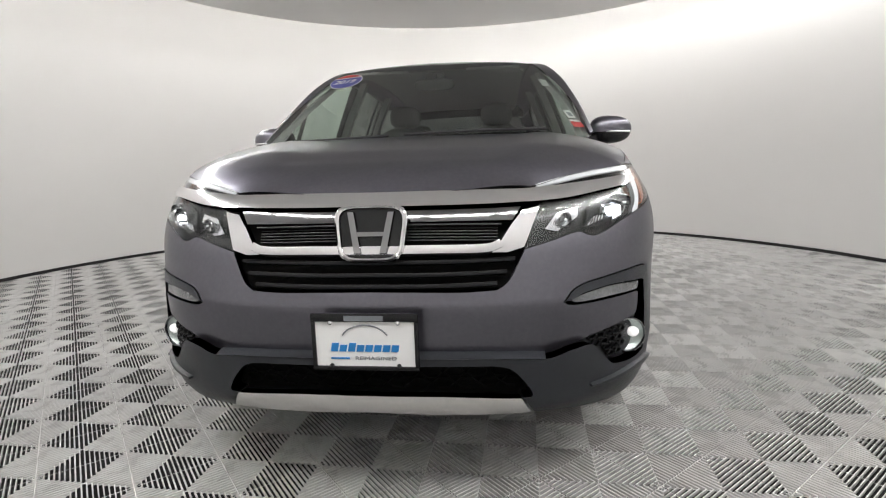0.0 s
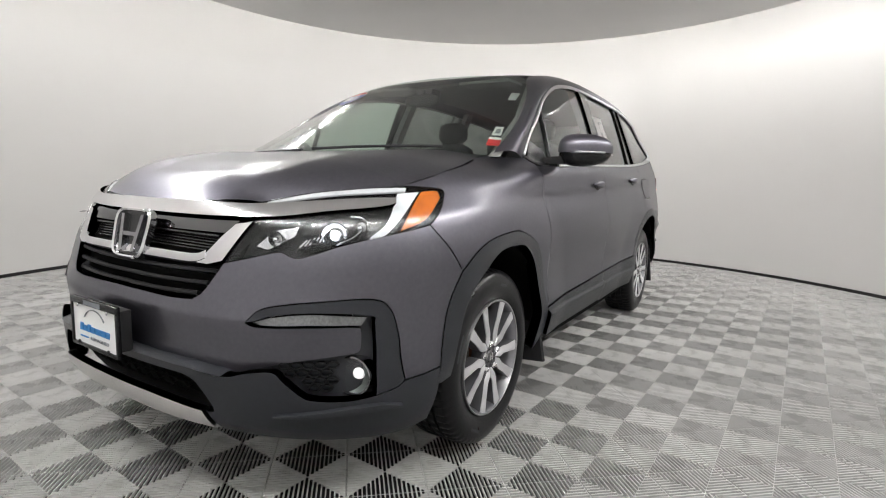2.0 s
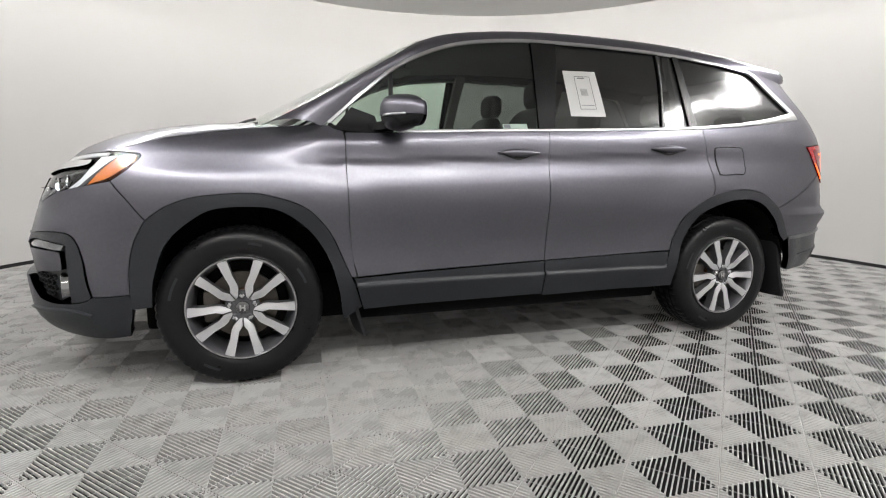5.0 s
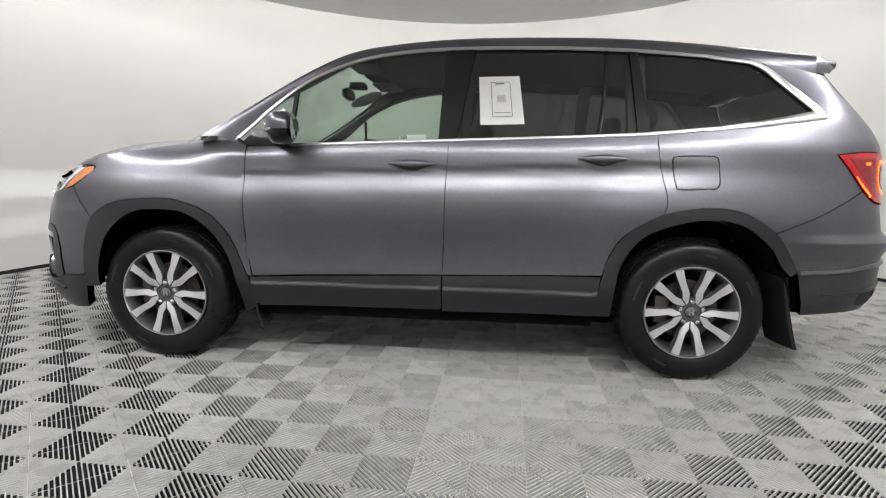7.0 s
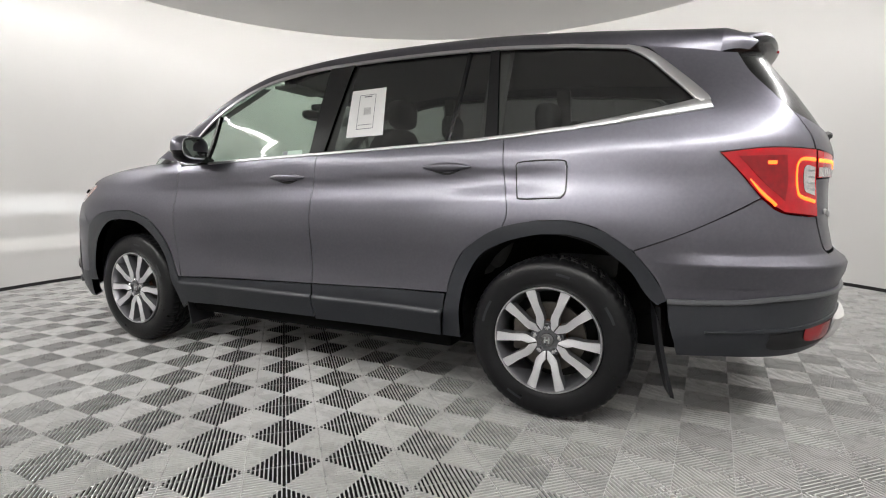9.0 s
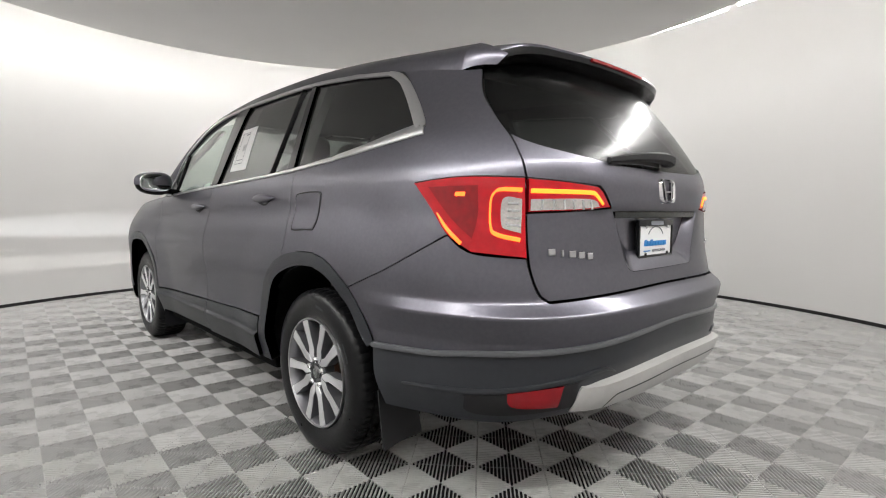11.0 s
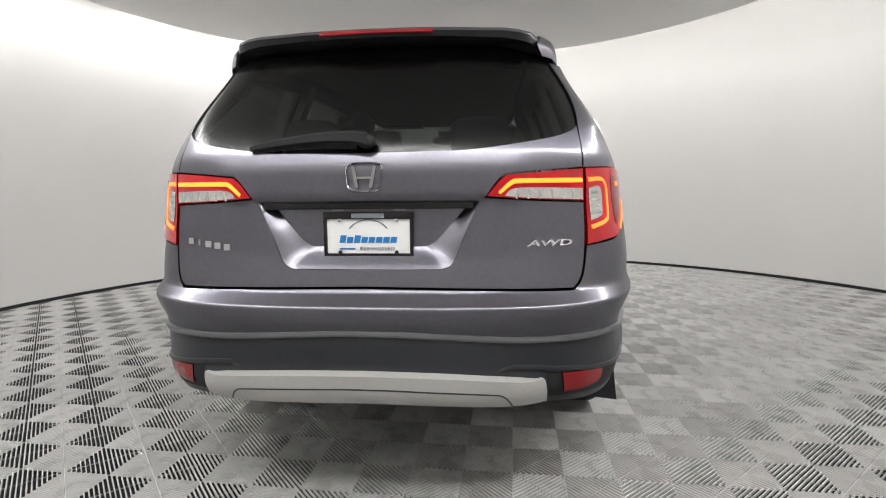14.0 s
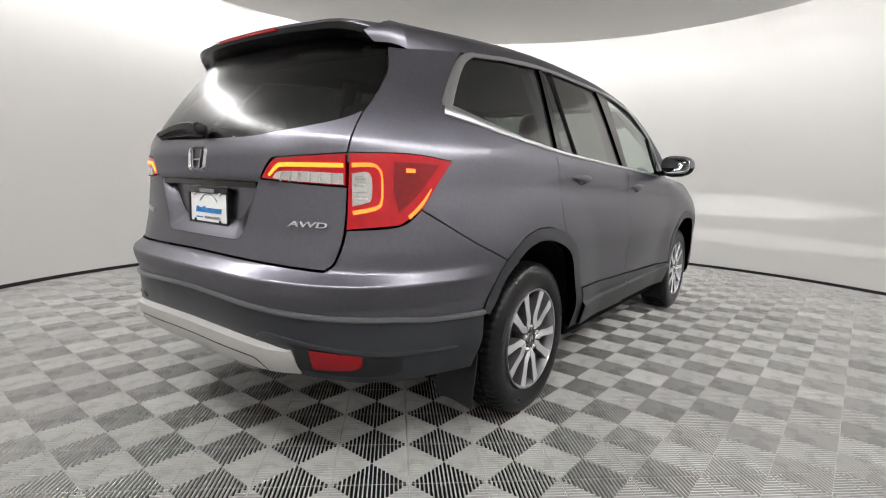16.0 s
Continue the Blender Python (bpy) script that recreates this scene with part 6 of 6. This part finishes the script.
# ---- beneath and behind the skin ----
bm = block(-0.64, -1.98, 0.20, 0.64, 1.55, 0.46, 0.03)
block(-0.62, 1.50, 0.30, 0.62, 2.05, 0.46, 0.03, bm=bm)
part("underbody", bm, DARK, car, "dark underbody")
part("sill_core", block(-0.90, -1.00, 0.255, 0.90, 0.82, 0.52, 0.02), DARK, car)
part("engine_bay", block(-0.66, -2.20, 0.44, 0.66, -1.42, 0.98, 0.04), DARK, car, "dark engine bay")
part("tail_core", block(-0.62, 1.75, 0.44, 0.62, 2.27, 1.16, 0.04), DARK, car)
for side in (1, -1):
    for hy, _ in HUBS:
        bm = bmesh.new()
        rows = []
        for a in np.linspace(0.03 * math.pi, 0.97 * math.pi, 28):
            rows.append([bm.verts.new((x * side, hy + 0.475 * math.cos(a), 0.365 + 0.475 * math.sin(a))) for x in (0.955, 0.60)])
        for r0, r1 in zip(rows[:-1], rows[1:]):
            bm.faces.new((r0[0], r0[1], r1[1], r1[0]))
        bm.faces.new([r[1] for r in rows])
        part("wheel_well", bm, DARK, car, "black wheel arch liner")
    for y0, x0, x1, z0, z1, dy in ((-1.06, 0.76, 0.965, 0.185, 0.50, 0.070), (1.715, 0.74, 0.955, 0.195, 0.56, 0.070)):
        rows = []
        for f in np.linspace(0, 1, 8):
            z = z1 + (z0 - z1) * f
            xo = x1 - 0.02 * (1 - f)
            yy = y0 + dy * f ** 1.5
            rows.append([(x0 * side, yy, z), ((x0 + xo) / 2 * side, yy + 0.004, z), ((xo - 0.006) * side, yy + 0.030, z), (xo * side, yy + 0.046, z), ((x0 + xo) / 2 * side, yy + 0.014, z), (x0 * side, yy + 0.008, z)])
        part("mudflap", loft(rows), FLAP, car, "black rubber mudflap")
    # inside of the doors
    o = loop(sides([(-1.02, 1.165), (-0.2, 1.20), (1.05, 1.255)]), sides([(1.05, 1.255), (1.05, 0.9), (0.85, 0.60)]), sides([(0.85, 0.60), (-0.9, 0.60)]), sides([(-0.9, 0.60), (-1.02, 1.165)]))
    panel("door_trim", o, lambda s, z: shell(s, z) - np.array([0.055, 0, 0]), TRIMIN, car, "dark inner door trim", side=side, step=0.10)
    o = loop(sides([(1.06, 1.255), (1.5, 1.30), (1.88, 1.36), (1.95, 1.30)]), sides([(1.95, 1.30), (1.9, 0.95), (1.06, 0.95)]), sides([(1.06, 0.95), (1.06, 1.255)]))
    panel("boot_trim", o, lambda s, z: shell(s, z) - np.array([0.05, 0, 0]), TRIMIN, car, side=side, step=0.10)
    for y0, y1, w in ((0.04, 0.10, 0.07), (0.99, 1.0, 0.09)):
        part("inner_pillar", loft([[(side * (float(half_width(y, z)) - d), y + e, z) for d, e in ((0.03, -w / 2), (0.03, w / 2), (0.08, w / 2), (0.08, -w / 2))] for y, z in ((y0, 1.15), ((y0 + y1) / 2, 1.45), (y1, 1.73))]), LINER, car)
    part("inner_pillar", loft([[tuple(screen(x * side, z) + np.array([d * side, e, -0.02])) for d, e in ((0.0, 0.02), (0.03, 0.05), (0.0, 0.09), (-0.03, 0.05))] for x, z in ((0.815, 1.22), (0.755, 1.45), (0.645, 1.67))]), LINER, car)
    # front seats and the rows behind
    for kind, sx, y0, hh, w in (("front_seat", 0.37, 0.02, 1.36, 0.25), ("middle_seat", 0.40, 0.92, 1.28, 0.27), ("third_row_seat", 0.36, 1.62, 1.22, 0.25)):
        seat = empty(kind, car)
        part("seat_back", pill((sx * side, y0 + 0.10, (0.62 + hh) / 2), (w, 0.085, (hh - 0.62) / 2 + 0.03), 4.0, shape=lambda q: q * (1 - 0.12 * q[2], 1, 1) + np.array([0, 0.28 * q[2], 0])), FABRIC, seat, "grey seat back")
        part("seat_cushion", pill((sx * side, y0 - 0.22, 0.66), (w, 0.27, 0.10), 4.0), FABRIC, seat)
        part("head_rest", pill((sx * side, y0 + 0.235, hh + 0.115), (0.125, 0.055, 0.085), 3.2), FABRIC, seat, "grey head rest")
        for dx in (-0.06, 0.06):
            part("rest_post", tube([(sx * side + dx, y0 + 0.21, hh - 0.02), (sx * side + dx, y0 + 0.225, hh + 0.06)], 0.006, 8, 2), STEEL, seat)
half = np.array([(0.0, -0.50), (0.52, -0.42), (0.575, -0.2), (0.575, 1.6), (0.55, 1.90), (0.0, 1.95)])
panel("headliner", np.vstack([half, half[::-1][1:-1] * (-1, 1)]), lambda x, y: roof(x, y) - (0, 0, 0.045), LINER, car, "light grey headliner", step=0.12, flip=-1)
part("cabin_floor", block(-0.86, -0.98, 0.50, 0.86, 0.80, 0.60, 0.02), TRIMIN, car)
rows = []
for x in np.linspace(-0.76, 0.76, 21):
    b = 0.03 * math.exp(-((x - 0.37) / 0.17) ** 2)
    c = 0.24 * (x / 0.76) ** 2
    rows.append([(x, y + c * w, z) for y, z, w in ((-1.45, 1.10, 1), (-1.42, 1.165, 1), (-1.20, 1.178, 0.7), (-0.98, 1.165 + b, 0.3), (-0.80, 1.135 + b, 0), (-0.72, 1.07, 0), (-0.72, 0.70, 0), (-1.40, 0.70, 1))])
part("dashboard", loft(rows), TRIMIN, car, "dark grey dashboard")
sw = empty("steering_wheel", car)
ring = [Vector((0.37 + 0.185 * math.cos(a), 0.0, 0.185 * math.sin(a))) for a in np.linspace(0, 2 * math.pi, 25)]
rot = Matrix.Rotation(radians(-24), 3, "X")
part("wheel_ring", tube([tuple(rot @ v + Vector((0, -0.50, 1.06))) for v in ring], 0.015, 10, 3), TRIMIN, sw, "dark steering wheel ring")
part("wheel_hub", pill((0.37, -0.52, 1.05), (0.075, 0.03, 0.06), 3), TRIMIN, sw)
for a in (0.0, math.pi, -math.pi / 2):
    p0, p1 = Vector((0.37 + 0.06 * math.cos(a), 0, 0.06 * math.sin(a))), Vector((0.37 + 0.18 * math.cos(a), 0, 0.18 * math.sin(a)))
    part("wheel_spoke", tube([tuple(rot @ v + Vector((0, -0.50, 1.06))) for v in (p0, p1)], 0.013, 8, 3), TRIMIN, sw)
rv = empty("rear_view_mirror", car)
part("mirror_shell", pill((0.0, -0.72, 1.575), (0.125, 0.025, 0.037), 3), TRIMIN, rv, "dark cabin mirror")
part("mirror_stem", tube([(0, -0.72, 1.59), (0, -0.70, 1.64)], 0.014, 8, 3), TRIMIN, rv)
part("sensor_box", block(-0.06, -0.70, 1.61, 0.06, -0.60, 1.65, 0.01), TRIMIN, rv, "black sensor box behind the windscreen")
for sx in (1, -1):
    part("sun_visor", block(0.36 * sx - 0.17, -0.60, 1.672, 0.36 * sx + 0.17, -0.42, 1.69, 0.006), LINER, car, "light grey sun visor")
for sx, x0, x1 in ((1, -0.05, 0.62), (-1, -0.62, -0.12)):
    part("windscreen_wiper", tube([tuple(screen(x, 1.222 + 0.012 * math.sin(3 * x)) + np.array([0, -0.012, 0.006])) for x in np.linspace(x0, x1, 6)], 0.007, 6, 3), MATTE, car, "black windscreen wiper")

# ---- floor tiles: ribbed plastic squares ----
NR, RW, RH = 18, 0.0044, 0.0115


def tile_ribs():
    verts, faces = [], []
    diag = TILE * math.sqrt(2)
    pitch = diag / NR
    for i in (0, 1):
        for j in (0, 1):
            even = (i + j) % 2 == 0
            o = np.array([i, j if even else j + 1], float) * TILE
            d = np.array([1, 1 if even else -1]) / math.sqrt(2)
            e = np.array([-d[1], d[0]])
            for k in range(NR):
                c = (k + 0.5) * pitch
                for sg in (1, -1):
                    n = len(verts)
                    for dd, z in ((c - RW / 2, -RH), (c - RW / 2, -0.0012), (c - RW * 0.32, 0.0), (c + RW * 0.32, 0.0), (c + RW / 2, -0.0012), (c + RW / 2, -RH)):
                        h = max(0.0026, min(dd, diag - dd) - 0.0008)
                        for q in (0.0025, h):
                            p = o + d * dd + e * sg * q
                            verts.append((p[0], p[1], z))
                    faces += [(n + 2 * m, n + 2 * m + 1, n + 2 * m + 3, n + 2 * m + 2) for m in range(5)]
                    faces += [(n, n + 2, n + 8, n + 10), (n + 1, n + 3, n + 9, n + 11)]
            n = len(verts)
            for dd in (0, diag):
                for q in (-0.0017, 0.0017):
                    p = o + d * dd + e * q
                    verts.append((p[0], p[1], -0.0055))
            faces.append((n, n + 1, n + 3, n + 2))
    for u in (0, 1):
        for ax in (0, 1):
            n = len(verts)
            for t in (0, 2 * TILE):
                for q in (-0.0016, 0.0016):
                    verts.append((t, u * TILE + q, -0.006) if ax == 0 else (u * TILE + q, t, -0.0064))
            faces.append((n, n + 1, n + 3, n + 2))
    return np.array(verts), faces


tv, tf = tile_ribs()
tm = bpy.data.meshes.new("tile")
tm.from_pydata([tuple(v) for v in tv], [], tf)
tm.materials.append(TILEM)
bm = bmesh.new()
bm.from_mesh(tm)
for f in bm.faces:
    if abs(f.normal.z) > 0.2 and f.normal.z < 0:
        f.normal_flip()
bm.to_mesh(tm)
bm.free()
floor_ob = bpy.data.objects["floor"]
ca, sa = math.cos(radians(TURN)), math.sin(radians(TURN))
rest = []
for i in range(-36, 26, 2):
    for j in range(-28, 34, 2):
        x, y = TX + TILE * (i * ca - j * sa), TY + TILE * (i * sa + j * ca)
        mx, my = x + TILE * (ca - sa), y + TILE * (sa + ca)
        r = math.hypot(mx - CX, my - CY)
        if r > RAD + 0.27:
            continue
        if r < 3.80:
            ob = new("tile", tm)
            ob.matrix_world = pose(x, y, 0, 0, 0, TURN)
            ob.parent = floor_ob
        else:
            rest.append((x, y))
R2 = np.array([[ca, -sa, 0], [sa, ca, 0], [0, 0, 1]])
base = tv @ R2.T
V = np.vstack([base + (x, y, 0) for x, y in rest])
F = (np.array(tf)[None] + (np.arange(len(rest)) * len(tv))[:, None, None]).reshape(-1, 4)
me = bpy.data.meshes.new("outer_tiles")
me.from_pydata(V.tolist(), [], F.tolist())
me.materials.append(TILEM)
ot = new("outer_tiles", me)
ot.parent = floor_ob
tagged(ot, "grey ribbed floor tiles along the wall", kind="stuff")
